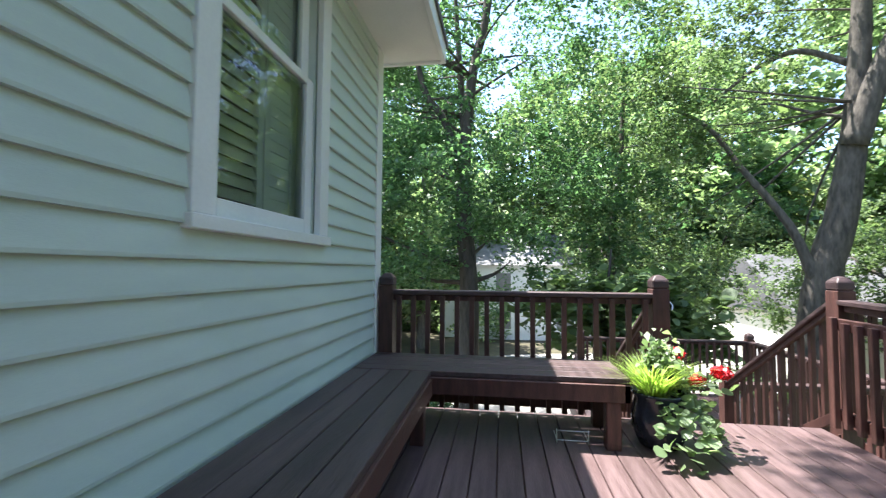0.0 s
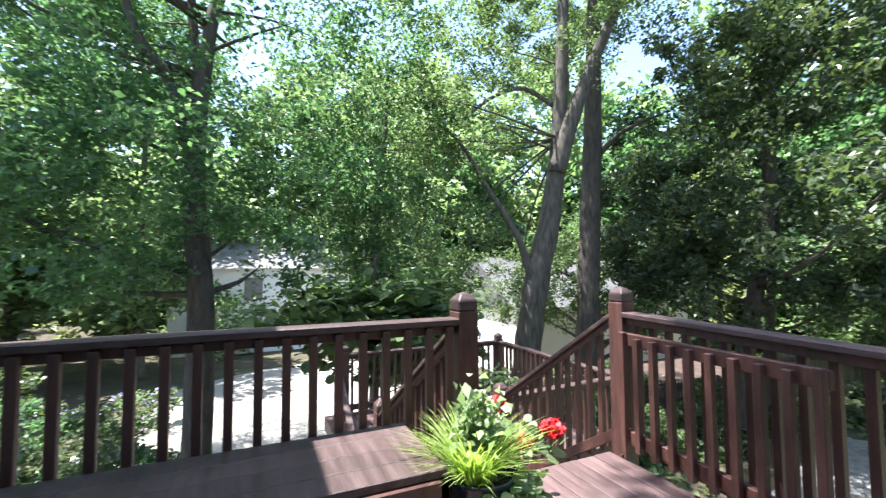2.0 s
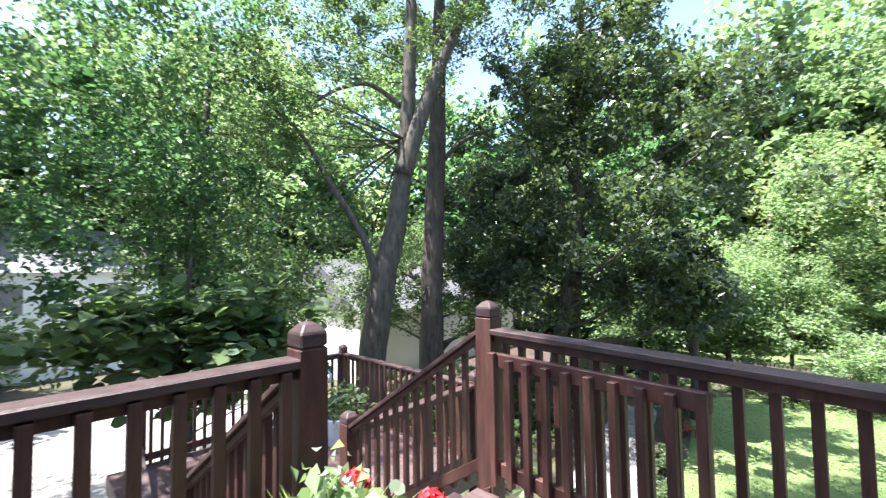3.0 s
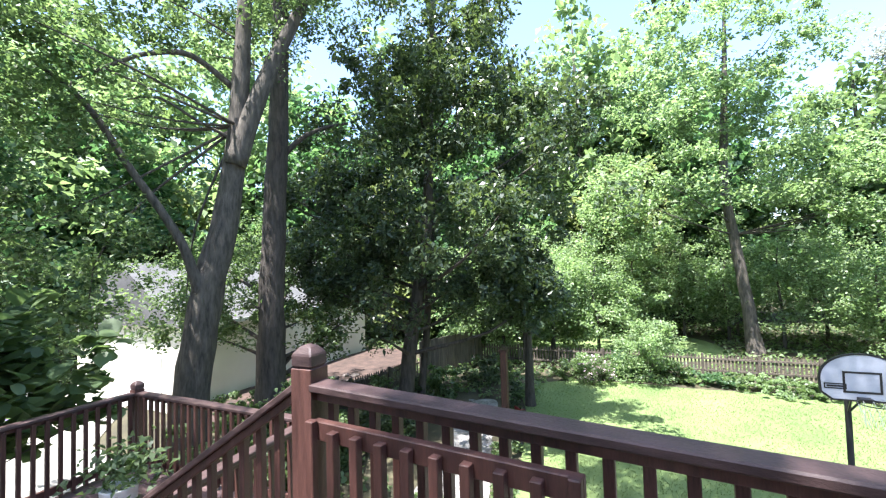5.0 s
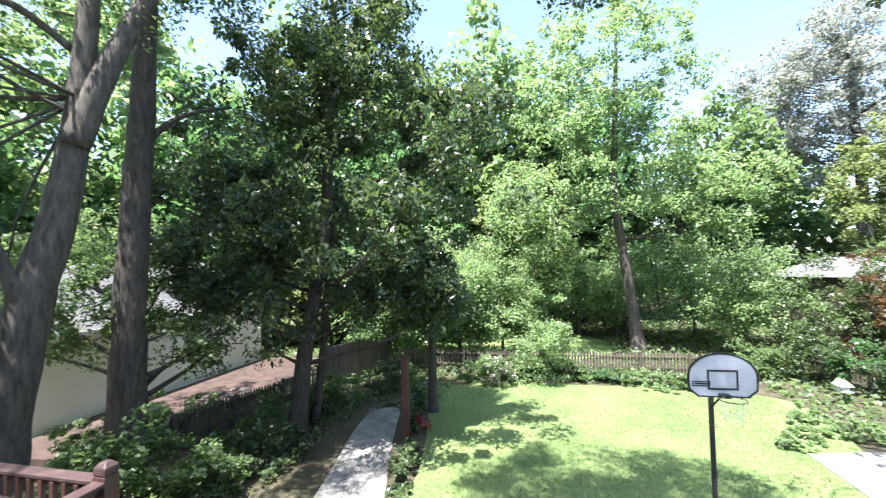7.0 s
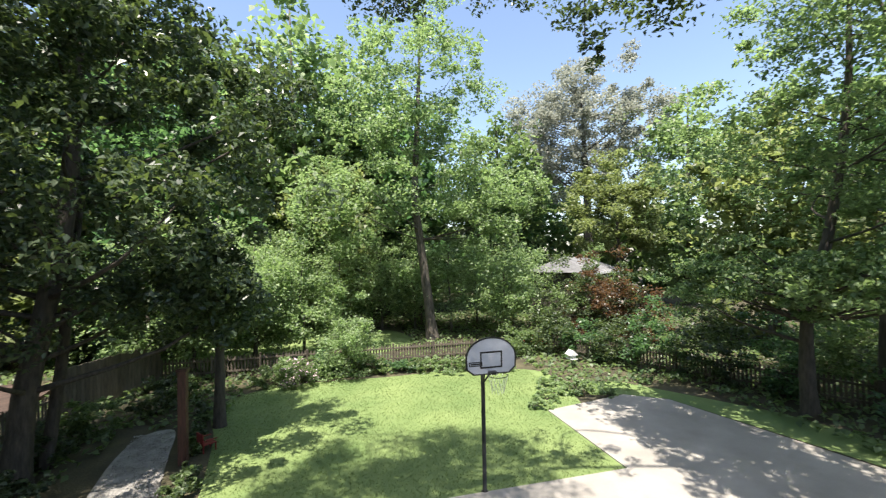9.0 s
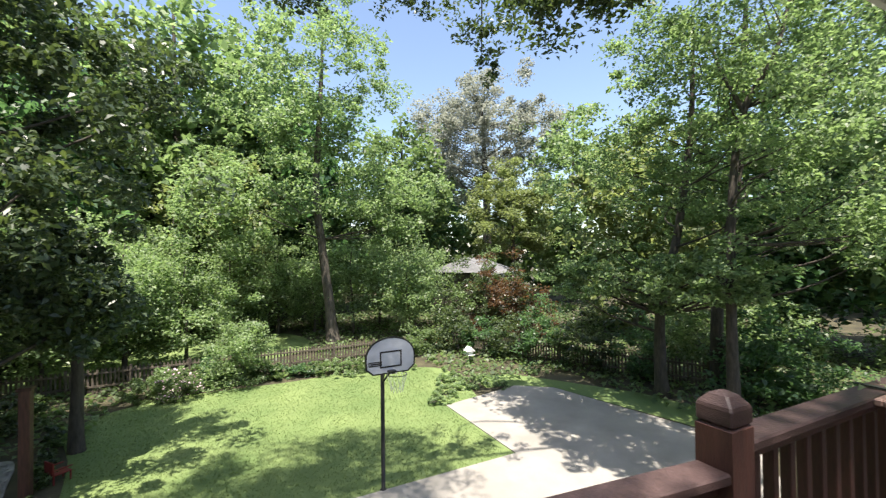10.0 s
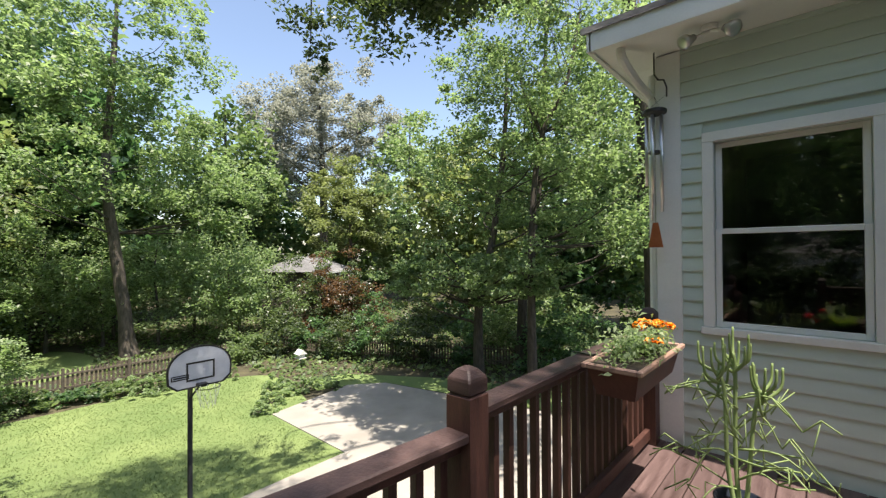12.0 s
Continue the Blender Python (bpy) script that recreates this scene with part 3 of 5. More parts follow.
def rail_run(parent, a, b, za, zb, height=RAIL_Z, cap=0.115, gap=0.122, low=0.06, inset=0.05, capped=True):
    """Rails and balusters between two posts; za, zb: the floor at either end."""
    a, b = Vector((*a, za)), Vector((*b, zb))
    flat = Vector((b.x - a.x, b.y - a.y, 0))
    length, turn = flat.length, math.degrees(math.atan2(flat.y, flat.x))
    slope = (zb - za) / length
    sh = Matrix(((1, 0, 0, 0), (0, 1, 0, 0), (slope, 0, 1, 0), (0, 0, 0, 1)))
    base = Matrix.Translation(a) @ pose(0, 0, 0, 0, 0, turn) @ sh
    if capped:
        bm = bmesh.new()
        box(bm, inset - 0.004, -cap / 2, height - 0.038, length - inset + 0.004, cap / 2, height, 0.007, base)
        part("top_rail", bm, M_CAP, parent)
    bm = bmesh.new()
    box(bm, inset, -0.019, height - 0.085, length - inset, 0.019, height - 0.04, 0.004, base)
    part("upper_rail", bm, M_RAIL, parent)
    bm = bmesh.new()
    box(bm, inset, -0.019, low, length - inset, 0.019, low + 0.085, 0.004, base)
    part("lower_rail", bm, M_RAIL, parent)
    n = max(2, round((length - 2 * inset) / gap))
    for i in range(n):
        s = inset + (length - 2 * inset) * (i + 0.5) / n
        ob = new("baluster", baluster_mesh(height - 0.075))
        ob.parent = parent
        p = Matrix.Translation(a) @ pose(0, 0, 0, 0, 0, turn) @ pose(s, -0.038, low - 0.03 + slope * s)
        ob.matrix_basis = p


railing = thing("deck_railing", "dark red-brown stained wooden deck railing with square balusters", "railing")
post(railing, AX + 0.10, P1[1], -0.2, POST_Z)
post(railing, *P1, -0.2, POST_Z)
post(railing, *P2, -0.2, POST_Z)
post(railing, *P3, -0.2, POST_Z)
post(railing, *P4, -0.2, POST_Z)
rail_run(railing, (AX + 0.10, P1[1]), P1, 0, 0)
rail_run(railing, P3, P2, -0.10, -0.03)
rail_run(railing, P4, P3, -0.02, -0.02)

bm = bmesh.new()
box(bm, P1[0] + 0.047, P1[1] - 0.03, 0.80, P1[0] + 0.052, P1[1] + 0.03, 0.90, 0.001)
tube(bm, [(P1[0] + 0.052, P1[1], 0.88), (P1[0] + 0.085, P1[1], 0.885), (P1[0] + 0.095, P1[1] - 0.02, 0.86), (P1[0] + 0.085, P1[1] - 0.03, 0.83)], [0.006] * 4, 6)
part("gate_latch", bm, M_ALU, railing, "small steel gate latch")

# deck gate, folded back against the railing
gate = thing("deck_gate", "open wooden stair gate folded back against the railing", "gate", at=(3.50, 4.90, 0), turn=-95)
bm = bmesh.new()
box(bm, 0.03, -0.02, 0.72, 1.16, 0.02, 0.80, 0.004)
part("top_rail", bm, M_RAIL, gate)
bm = bmesh.new()
box(bm, 0.03, -0.02, 0.10, 1.16, 0.02, 0.18, 0.004)
part("lower_rail", bm, M_RAIL, gate)
for s in (0.05, 1.14):
    bm = bmesh.new()
    box(bm, s - 0.02, -0.06, 0.05, s + 0.02, -0.022, 0.81, 0.004)
    part("stile", bm, M_RAIL, gate)
for i in range(8):
    ob = new("baluster", baluster_mesh(0.70))
    ob.parent = gate
    ob.matrix_basis = pose(0.17 + i * 0.122, -0.042, 0.08)

# stairs and landing
LAND = -1.05
stairs = thing("wooden_stairs", "stained wooden stairs down to a railed landing", "stairs")
for i in range(6):
    z, y = -0.175 * (i + 1), 5.0 + 0.27 * i
    if i < 5:
        bm = bmesh.new()
        box(bm, P1[0] + 0.06, y, z - 0.035, P2[0] - 0.05, y + 0.285, z, 0.005)
        part("tread", bm, M_DECK, stairs)
for x in (P1[0] + 0.045, P2[0] - 0.05):
    bm = bmesh.new()
    m = Matrix(((1, 0, 0, 0), (0, 1, 0, 0), (0, -0.648, 1, 3.22), (0, 0, 0, 1)))
    box(bm, x - 0.02, 4.97, -0.30, x + 0.02, 6.6, -0.03, 0.004, m)
    part("stringer", bm, M_RAIL, stairs)
bm = bmesh.new()
box(bm, 2.30, 6.62, LAND - 0.2, 5.55, 9.70, LAND - 0.032)
landing = part("landing", bm, M_DECK, stairs)
STAIR_END = 6.62
post(stairs, P1[0], STAIR_END, LAND - 0.1, LAND + POST_Z)
post(stairs, P2[0], STAIR_END, LAND - 0.1, LAND + POST_Z)
post(stairs, 5.45, 9.62, YARD, LAND + POST_Z)
post(stairs, 5.45, 6.70, YARD, LAND + POST_Z)
post(stairs, 2.6, 9.62, YARD, LAND + POST_Z)
rail_run(stairs, P1, (P1[0], STAIR_END), 0, LAND, capped=True, cap=0.09)
rail_run(stairs, P2, (P2[0], STAIR_END), 0, LAND, capped=True, cap=0.09)
rail_run(stairs, (2.6, 9.62), (5.45, 9.62), LAND, LAND)
rail_run(stairs, (5.45, 9.62), (5.45, 6.70), LAND, LAND)
rail_run(stairs, (5.45, 6.70), (P2[0], STAIR_END), LAND, LAND)
# the lower flight turns back beside the landing
rail_run(stairs, (2.52, 9.62), (2.40, 7.30), LAND - 0.28, LAND - 1.25, cap=0.09)
post(stairs, 2.40, 7.30, YARD, LAND - 1.25 + POST_Z)

# bench along the wall and the end railing
bench = thing("corner_bench", "stained built-in corner bench of long boards, darkened for shade", "bench")
BZ, BW = 0.45, 0.56
for i in range(4):
    w = (BW - 0.01) / 4
    bm = bmesh.new()
    box(bm, AX + 0.03 + i * w, BY + 1.2, BZ - 0.036, AX + 0.03 + (i + 1) * w - 0.006, P1[1] - 0.06 - BW, BZ, 0.004)
    part("plank", bm, M_BENCH, bench)
    bm = bmesh.new()
    box(bm, AX + 0.03, P1[1] - 0.055 - (i + 1) * w + 0.003, BZ - 0.036, 1.96, P1[1] - 0.055 - i * w - 0.003, BZ, 0.004)
    ob = part("plank", bm, M_BENCH, bench)
bm = bmesh.new()
box(bm, AX + BW - 0.01, BY + 1.2, BZ - 0.15, AX + BW + 0.03, P1[1] - BW - 0.10, BZ - 0.038, 0.004)
part("apron", bm, M_RAIL, bench)
bm = bmesh.new()
box(bm, AX + BW - 0.01, P1[1] - 0.06 - BW, BZ - 0.15, 1.96, P1[1] - 0.02 - BW, BZ - 0.038, 0.004)
part("apron", bm, M_RAIL, bench)
bm = bmesh.new()
box(bm, 1.92, P1[1] - 0.06 - BW, BZ - 0.15, 1.96, P1[1] - 0.08, BZ - 0.038, 0.004)
part("apron", bm, M_RAIL, bench)
for x, y in ((1.86, P1[1] - BW - 0.0), (AX + BW - 0.06, P1[1] - BW - 0.12), (AX + BW - 0.06, 2.6), (1.86, P1[1] - 0.16)):
    bm = bmesh.new()
    box(bm, x - 0.045, y - 0.045, 0.0, x + 0.045, y + 0.045, BZ - 0.038, 0.005)
    part("leg", bm, M_RAIL, bench)

# ---- trees ----
G0 = YARD - 0.15
tree("forked_tree", "tall grey-barked tree forking above the stair landing", [(8.75, 13.65, G0), (8.9, 13.55, -1.4), (9.19, 13.36, 1.0), (9.51, 13.13, 2.65), (9.75, 12.94, 4.83), (9.86, 12.85, 7.1), (9.95, 12.8, 9.5), (9.9, 12.9, 13)], [0.46, 0.41, 0.38, 0.32, 0.26, 0.21, 0.17, 0.06],
     [((9.0, 13.5, 11), (5.0, 5.0, 3.6), 150, 133, 0.9), ((6.6, 14.6, 5.8), (3.0, 2.6, 1.7), 48, 100, 0.7), ((7.8, 13.6, 8.2), (2.6, 2.6, 1.2), 37, 97, 0.7), ((9.0, 16.2, 0.8), (2.8, 1.5, 1.5), 60, 60, 0.6), ((6.6, 14.2, 2.2), (2.0, 1.4, 1.0), 34, 60, 0.55)], M_BARK, L_MID, 0.13, 11, 16, 0.6, r0=0.17,
     extra=[([(9.62, 12.85, 4.2), (9.9, 12.56, 5.55), (10.28, 12.22, 6.97), (10.8, 11.72, 8.65), (11.4, 11.2, 11)], [0.29, 0.25, 0.21, 0.16, 0.07]),
            ([(8.95, 13.3, 0.9), (8.6, 13.39, 2.07), (8.2, 13.64, 2.97), (7.67, 13.92, 3.93), (7.17, 14.17, 4.94), (6.7, 14.37, 5.52), (6.2, 14.6, 5.9)], [0.15, 0.11, 0.095, 0.08, 0.07, 0.05, 0.025]),
            ([(9.7, 13.0, 6.3), (8.92, 13.54, 6.95), (8.17, 14.0, 6.77), (7.55, 14.32, 6.29), (7.0, 14.6, 5.8)], [0.09, 0.075, 0.06, 0.045, 0.02]),
            ([(9.75, 12.94, 4.9), (9.0, 13.3, 5.2), (8.2, 13.6, 5.6), (7.6, 13.8, 5.4)], [0.05, 0.04, 0.03, 0.015])])
tree("straight_tree", "dark straight trunk beside the forked tree", [(11.65, 13.95, G0), (11.7, 13.91, -1.4), (11.74, 13.87, 1.1), (11.83, 13.79, 3.7), (11.94, 13.69, 6.4), (12.0, 13.6, 10), (12.1, 13.6, 14)], [0.48, 0.42, 0.37, 0.34, 0.30, 0.23, 0.08],
     [((12.2, 14.2, 13), (4.5, 4.5, 3.2), 112, 148, 0.9), ((13.4, 13.0, -0.4), (1.5, 1.1, 0.9), 34, 60, 0.5), ((11.0, 15.2, 0.2), (2.6, 1.2, 0.9), 60, 60, 0.55), ((14.6, 15.0, 0.4), (2.0, 1.3, 1.1), 46, 60, 0.55), ((12.4, 15.6, 1.8), (2.6, 1.4, 1.0), 40, 60, 0.6), ((14.8, 17.6, 2.2), (3.0, 1.5, 1.2), 64, 60, 0.6)], M_BARK2, L_MID, 0.14, 12, 14, 0.12, r0=0.2,
     extra=[([(11.95, 13.66, 5.0), (12.4, 13.2, 5.7), (12.9, 12.7, 6.1), (13.4, 12.1, 6.3)], [0.11, 0.08, 0.06, 0.03])])
# The three crowns at x below -2 are added to shade the driveway.
tree("leafy_maple", "dense green maple over the driveway", [(0.3, 12.0, G0), (0.34, 12.0, -1.5), (0.34, 12.03, 0.8), (0.22, 12.02, 2.2), (0.2, 12.0, 3.6), (0.4, 12.0, 6), (0.8, 12.05, 8), (1.0, 12, 12)], [0.30, 0.25, 0.23, 0.21, 0.17, 0.13, 0.1, 0.04],
     [((0.6, 12.0, 8.0), (4.2, 3.6, 5.0), 240, 80, 0.85), ((-3.4, 10.8, 8.6), (3.0, 2.6, 1.6), 100, 110, 0.95), ((-3.4, 14.2, 8.2), (3.2, 2.6, 1.8), 130, 120, 1.0), ((-2.2, 17.4, 7.6), (3.8, 2.4, 2.2), 120, 110, 1.0), ((-1.2, 11.6, 2.6), (2.3, 2.6, 2.2), 114, 104, 0.7), ((2.6, 13.2, 2.6), (2.6, 2.4, 2.4), 121, 104, 0.7)], M_BARK2, L_BLUE, 0.13, 13, 36, 0.3,
     extra=[([(0.15, 12.0, 3.3), (-0.25, 11.96, 4.83), (-0.75, 11.88, 5.55), (-1.0, 11.84, 6.5), (-1.2, 11.8, 8)], [0.12, 0.1, 0.09, 0.07, 0.03]),
            ([(0.25, 12.0, 4.2), (0.1, 12.1, 6.0), (-0.1, 12.2, 9)], [0.11, 0.09, 0.04])])
tree("young_maple", "bright green young maple behind the landing", [(4.6, 15.6, G0), (4.7, 15.5, -1), (4.6, 15.4, 2), (4.9, 15.3, 5), (5.0, 15.2, 8)], [0.16, 0.13, 0.11, 0.08, 0.03],
     [((4.8, 15.6, 5.0), (3.2, 3.0, 4.6), 105, 88, 0.8), ((5.8, 13.0, 0.6), (1.7, 1.7, 0.8), 37, 81, 0.7)], M_BARK2, L_MID, 0.15, 14, 24, 0.2)
tree("magnolia", "large dark evergreen magnolia with glossy leaves", [(15.6, 11.5, G0), (15.75, 11.3, -1.8), (15.88, 11.0, 0.1), (16.1, 10.6, 3), (16.2, 10.4, 7.2), (16.3, 10.2, 12), (16.3, 10.2, 15)], [0.30, 0.26, 0.24, 0.21, 0.16, 0.1, 0.04],
     [((16.0, 9.9, 4.6), (3.8, 4.7, 5.6), 280, 145, 0.74), ((16.1, 10.2, 10.5), (3.0, 3.2, 4.2), 95, 130, 0.72), ((16.9, 7.4, 0.6), (1.5, 1.5, 1.6), 50, 137, 0.6), ((14.6, 13.2, 2.6), (2.0, 2.2, 2.6), 68, 153, 0.7), ((16.8, 14.8, 1.0), (3.0, 1.4, 1.2), 56, 120, 0.6)], M_BARK2, L_DARK, 0.21, 15, 40, 0.1, slim=0.45, flat=1.1, up=0.3,
     extra=[([(16.6, 11.4, G0), (16.75, 11.1, -1.5), (16.8, 10.9, 1.0), (16.9, 10.6, 4)], [0.17, 0.14, 0.12, 0.06])])
tree("small_tree", "slim dark tree rising beside the gravel path", [(18.6, 7.5, G0), (18.6, 7.5, -2.5), (18.5, 7.45, -1), (18.4, 7.3, 1)], [0.18, 0.16, 0.14, 0.06], [((18.2, 7.3, 0.6), (1.3, 1.3, 1.5), 37, 121, 0.6)], M_BARK2, L_DARK, 0.15, 16, 8, 0.4)
tree("lawn_oak", "tall light green oak beyond the back fence", [(30.9, -2.5, G0), (31.1, -2.3, -1.5), (31.2, -1.9, 2), (31.25, -1.5, 6), (31.2, -1.8, 12), (31.2, -2, 17)], [0.40, 0.31, 0.28, 0.24, 0.16, 0.05],
     [((30.2, -0.6, 7.0), (4.5, 7.2, 3.4), 72, 95, 1.15), ((30.6, -1.6, 13.5), (4.2, 5.6, 5.5), 95, 95, 1.2), ((29.2, 3.8, 4.6), (2.6, 3.4, 2.6), 44, 120, 1.1), ((29.0, -6.4, 4.4), (2.4, 2.8, 2.6), 38, 120, 1.1), ((30.0, -1.5, 10.0), (3.4, 4.6, 3.0), 34, 95, 1.15)], M_BARK, L_LIGHT, 0.24, 17, 16, 0.45, r0=0.2)
tree("dogwood", "spreading maple with layered pale green leaves", [(13.85, -12.1, G0), (13.87, -12.1, -0.9), (13.3, -12.5, 2.5), (12.9, -12.8, 6.6), (12.8, -12.9, 11)], [0.24, 0.19, 0.15, 0.11, 0.04],
     [((13.4, -12.2, 5.6), (4.2, 4.4, 4.6), 130, 95, 0.9), ((14.2, -10.4, 0.8), (3.0, 2.2, 0.9), 60, 110, 0.7), ((11.6, -11.4, 0.6), (2.2, 2.2, 0.9), 44, 110, 0.7)], M_BARK2, L_LIGHT, 0.18, 18, 40, 0.2, flat=0.5)
tree("backyard_maple", "tall green maple behind the patio", [(13.3, -14.9, G0), (13.27, -14.9, -0.5), (12.7, -15.2, 3.6), (12.4, -15.4, 7.4), (12.2, -15.6, 14)], [0.28, 0.22, 0.18, 0.14, 0.05],
     [((12.4, -15.4, 9), (4.8, 4.8, 6.4), 150, 90, 1.1)], M_BARK2, L_MID, 0.18, 19, 36, 0.25)
tree("tall_maple", "tall forked maple beside the house corner", [(10.9, -11.7, G0), (10.9, -11.65, 0.4), (10.8, -11.7, 3.75), (10.5, -11.9, 6.3), (9.7, -12.3, 8.1), (9.2, -12.6, 11)], [0.20, 0.15, 0.13, 0.11, 0.07, 0.03],
     [((10.4, -11.6, 9.8), (4.4, 3.6, 4.6), 140, 90, 0.95), ((7.6, -11.6, 3.8), (2.4, 2.6, 3.0), 70, 90, 0.9)], M_BARK2, L_LIGHT, 0.16, 20, 24, 0.3,
     extra=[([(10.5, -11.9, 6.2), (11.05, -11.55, 7.84), (11.4, -11.3, 9.5)], [0.08, 0.06, 0.02])])
tree("grey_tree", "tall far tree with thin silvery foliage", [(46.5, -24.5, G0), (46.5, -24.5, 6), (46.6, -24.4, 12), (46.5, -24, 20)], [0.6, 0.45, 0.35, 0.1],
     [((46.5, -24.4, 16.0), (7.0, 9.5, 7.0), 270, 125, 1.5)], M_BARK, L_GREY, 0.34, 21, 40, 0.3, r0=0.32)
tree("olive_tree", "rounded olive green tree beyond the garden", [(36.5, -21.2, G0), (36.5, -21.2, 1), (36.5, -21.2, 7)], [0.3, 0.22, 0.08],
     [((36.4, -20.9, 5.6), (3.6, 4.4, 4.6), 150, 135, 1.1)], M_BARK2, L_OLIVE, 0.28, 22, 20, 0.2)
# Trunk unseen; high crowns out of view are added to dapple deck and lawn.
tree("shade_tree", "tree behind the house with hanging boughs and unseen crowns added for shade", [(2.0, -13.5, G0), (2.2, -13.0, 4), (2.8, -12, 9), (3.4, -10, 13)], [0.5, 0.4, 0.32, 0.2],
     [((10.6, -0.7, 7.6), (1.3, 1.1, 0.8), 22, 60, 0.4), ((10.2, -1.6, 6.5), (0.5, 0.7, 0.6), 9, 50, 0.32), ((10.3, -1.7, 5.6), (0.22, 0.3, 0.4), 5, 40, 0.22), ((9.7, -2.6, 7.5), (0.8, 0.6, 0.5), 8, 50, 0.35), ((8.1, 2.7, 6.5), (1.7, 1.3, 0.75), 46, 90, 0.55), ((10.4, 2.3, 7.1), (1.5, 1.4, 0.7), 34, 90, 0.55), ((-0.2, 3.4, 11.0), (1.1, 2.1, 0.8), 50, 85, 0.6), ((0.0, 5.1, 11.0), (0.6, 0.8, 0.5), 16, 85, 0.5), ((0.9, 6.5, 11.2), (1.0, 1.1, 0.6), 24, 85, 0.55), ((7.8, 2.2, 13.5), (3.0, 2.8, 1.6), 112, 148, 0.9), ((9.0, 5.4, 12.6), (2.2, 1.8, 1.1), 70, 140, 0.8)], M_BARK2, L_DARK, 0.11, 23, 0, 0.8,
     extra=[([(3.2, -10.8, 12), (1.5, -5, 15), (0.2, 1, 12.5), (-0.4, 4.4, 11)], [0.2, 0.13, 0.08, 0.02]), ([(3.3, -10.2, 12.6), (5.5, -6, 15), (8.5, -3.2, 15), (10.0, -1.8, 12), (10.3, -1.6, 6)], [0.13, 0.07, 0.045, 0.03, 0.012]), ([(5.5, -6, 15), (7.0, -1.0, 15), (7.9, 2.0, 12.5), (8.2, 2.6, 7.0)], [0.08, 0.06, 0.035, 0.012]), ([(7.9, 2.0, 12.5), (9.6, 2.4, 10.5), (10.4, 2.3, 7.4)], [0.035, 0.025, 0.01]), ([(7.0, -1.0, 15), (8.2, 3.0, 14.6), (9.0, 5.4, 12.8)], [0.05, 0.035, 0.012])])

# An added tree: its dark crowns are placed only to shade the patio.
tree("patio_shade_tree", "leafy tree added behind the house to cast shade on the patio", [(7.4, -15.6, G0), (7.4, -15.2, 3), (7.6, -14.2, 9), (7.8, -12.5, 14)], [0.42, 0.36, 0.28, 0.16],
     [((10.9, -6.3, 9.9), (3.2, 2.0, 1.1), 100, 80, 0.9), ((7.0, -6.0, 10.4), (3.4, 2.4, 1.3), 120, 80, 0.95)], M_BARK2, L_DARK, 0.22, 27, 0, 0.6,
     extra=[([(7.7, -13.2, 12.4), (8.6, -9.5, 13.6), (10.2, -7.4, 12.4), (10.9, -6.4, 10.2)], [0.12, 0.08, 0.05, 0.02]), ([(7.7, -12.9, 13.0), (7.2, -9.0, 13.8), (7.0, -6.2, 10.8)], [0.1, 0.06, 0.02])])
tree("broadleaf_sapling", "young tree with big drooping leaves beside the landing", [(3.4, 11.6, G0), (3.4, 11.6, -2), (3.5, 11.5, 0.2), (3.6, 11.4, 1.6)], [0.07, 0.06, 0.045, 0.02],
     [((3.2, 11.4, 0.35), (2.2, 1.5, 0.7), 60, 30, 0.6), ((4.6, 11.6, -0.6), (1.3, 1.0, 0.5), 24, 30, 0.5)], M_BARK2, L_MID, 0.26, 26, 16, 0.3, up=1.4, slim=0.85, sides=8, broad=True)

for i, (x, y, h) in enumerate(((33.0, 9.0, 5.5), (34.5, 3.5, 6.5), (33.5, -4.5, 6.0), (29.5, -7.4, 4.6), (35.5, 7.0, 8.0), (36.0, 0.5, 5.0), (35.2, -2.0, 4.4), (37.5, 4.5, 8.5), (38.0, -3.0, 8.0), (37.5, 10.5, 8.5), (36.5, -7.5, 6.5), (39.5, 1.0, 9.5), (33.5, -9.5, 5.5), (27.8, 5.6, 4.4), (28.8, 8.4, 5.0), (25.6, 9.4, 7.0), (27.6, 11.2, 8.0), (24.4, 12.0, 6.5), (27.0, 8.0, 5.5))):
    tree("understory_tree", "slender pale green tree at the sunny wood edge", [(x, y, G0), (x + 0.1, y, -2), (x, y + 0.2, h * 0.4 - 2), (x, y, h - 3.2)], [0.10, 0.08, 0.06, 0.02],
         [((x, y, h * 0.5 - 3.2), (2.1, 2.4, h * 0.5), 80, 70, 1.0)], M_BARK, L_LIGHT, 0.20, 300 + i, 8, 0.2, sides=7, group="understory trees")

# woods round the gardens
protos = []
for k, (lf, bark, h) in enumerate(((L_MID, M_BARK2, 15), (L_LIGHT, M_BARK, 17), (L_BLUE, M_BARK2, 14), (L_OLIVE, M_BARK, 12))):
    root = tree("woodland_tree", "leafy woodland tree beyond the garden", [(0, 0, -0.3), (0.1, 0, 3), (0.3, 0.2, 7), (0.2, 0.4, h)], [0.32, 0.25, 0.17, 0.04],
                [((0.2, 0.1, h * 0.62), (3.6, 3.6, h * 0.36), 105, 46, 1.5), ((0.4, -0.4, h * 0.26), (3.2, 3.2, 2.2), 44, 46, 1.3)], bark, lf, 0.46, 40 + k, 16, 0.2, split=False, group="woodland trees", at=(44 + 6 * k, 40, -3.9), sides=7)
    protos.append(root)
wr = random.Random(5)
spots = []
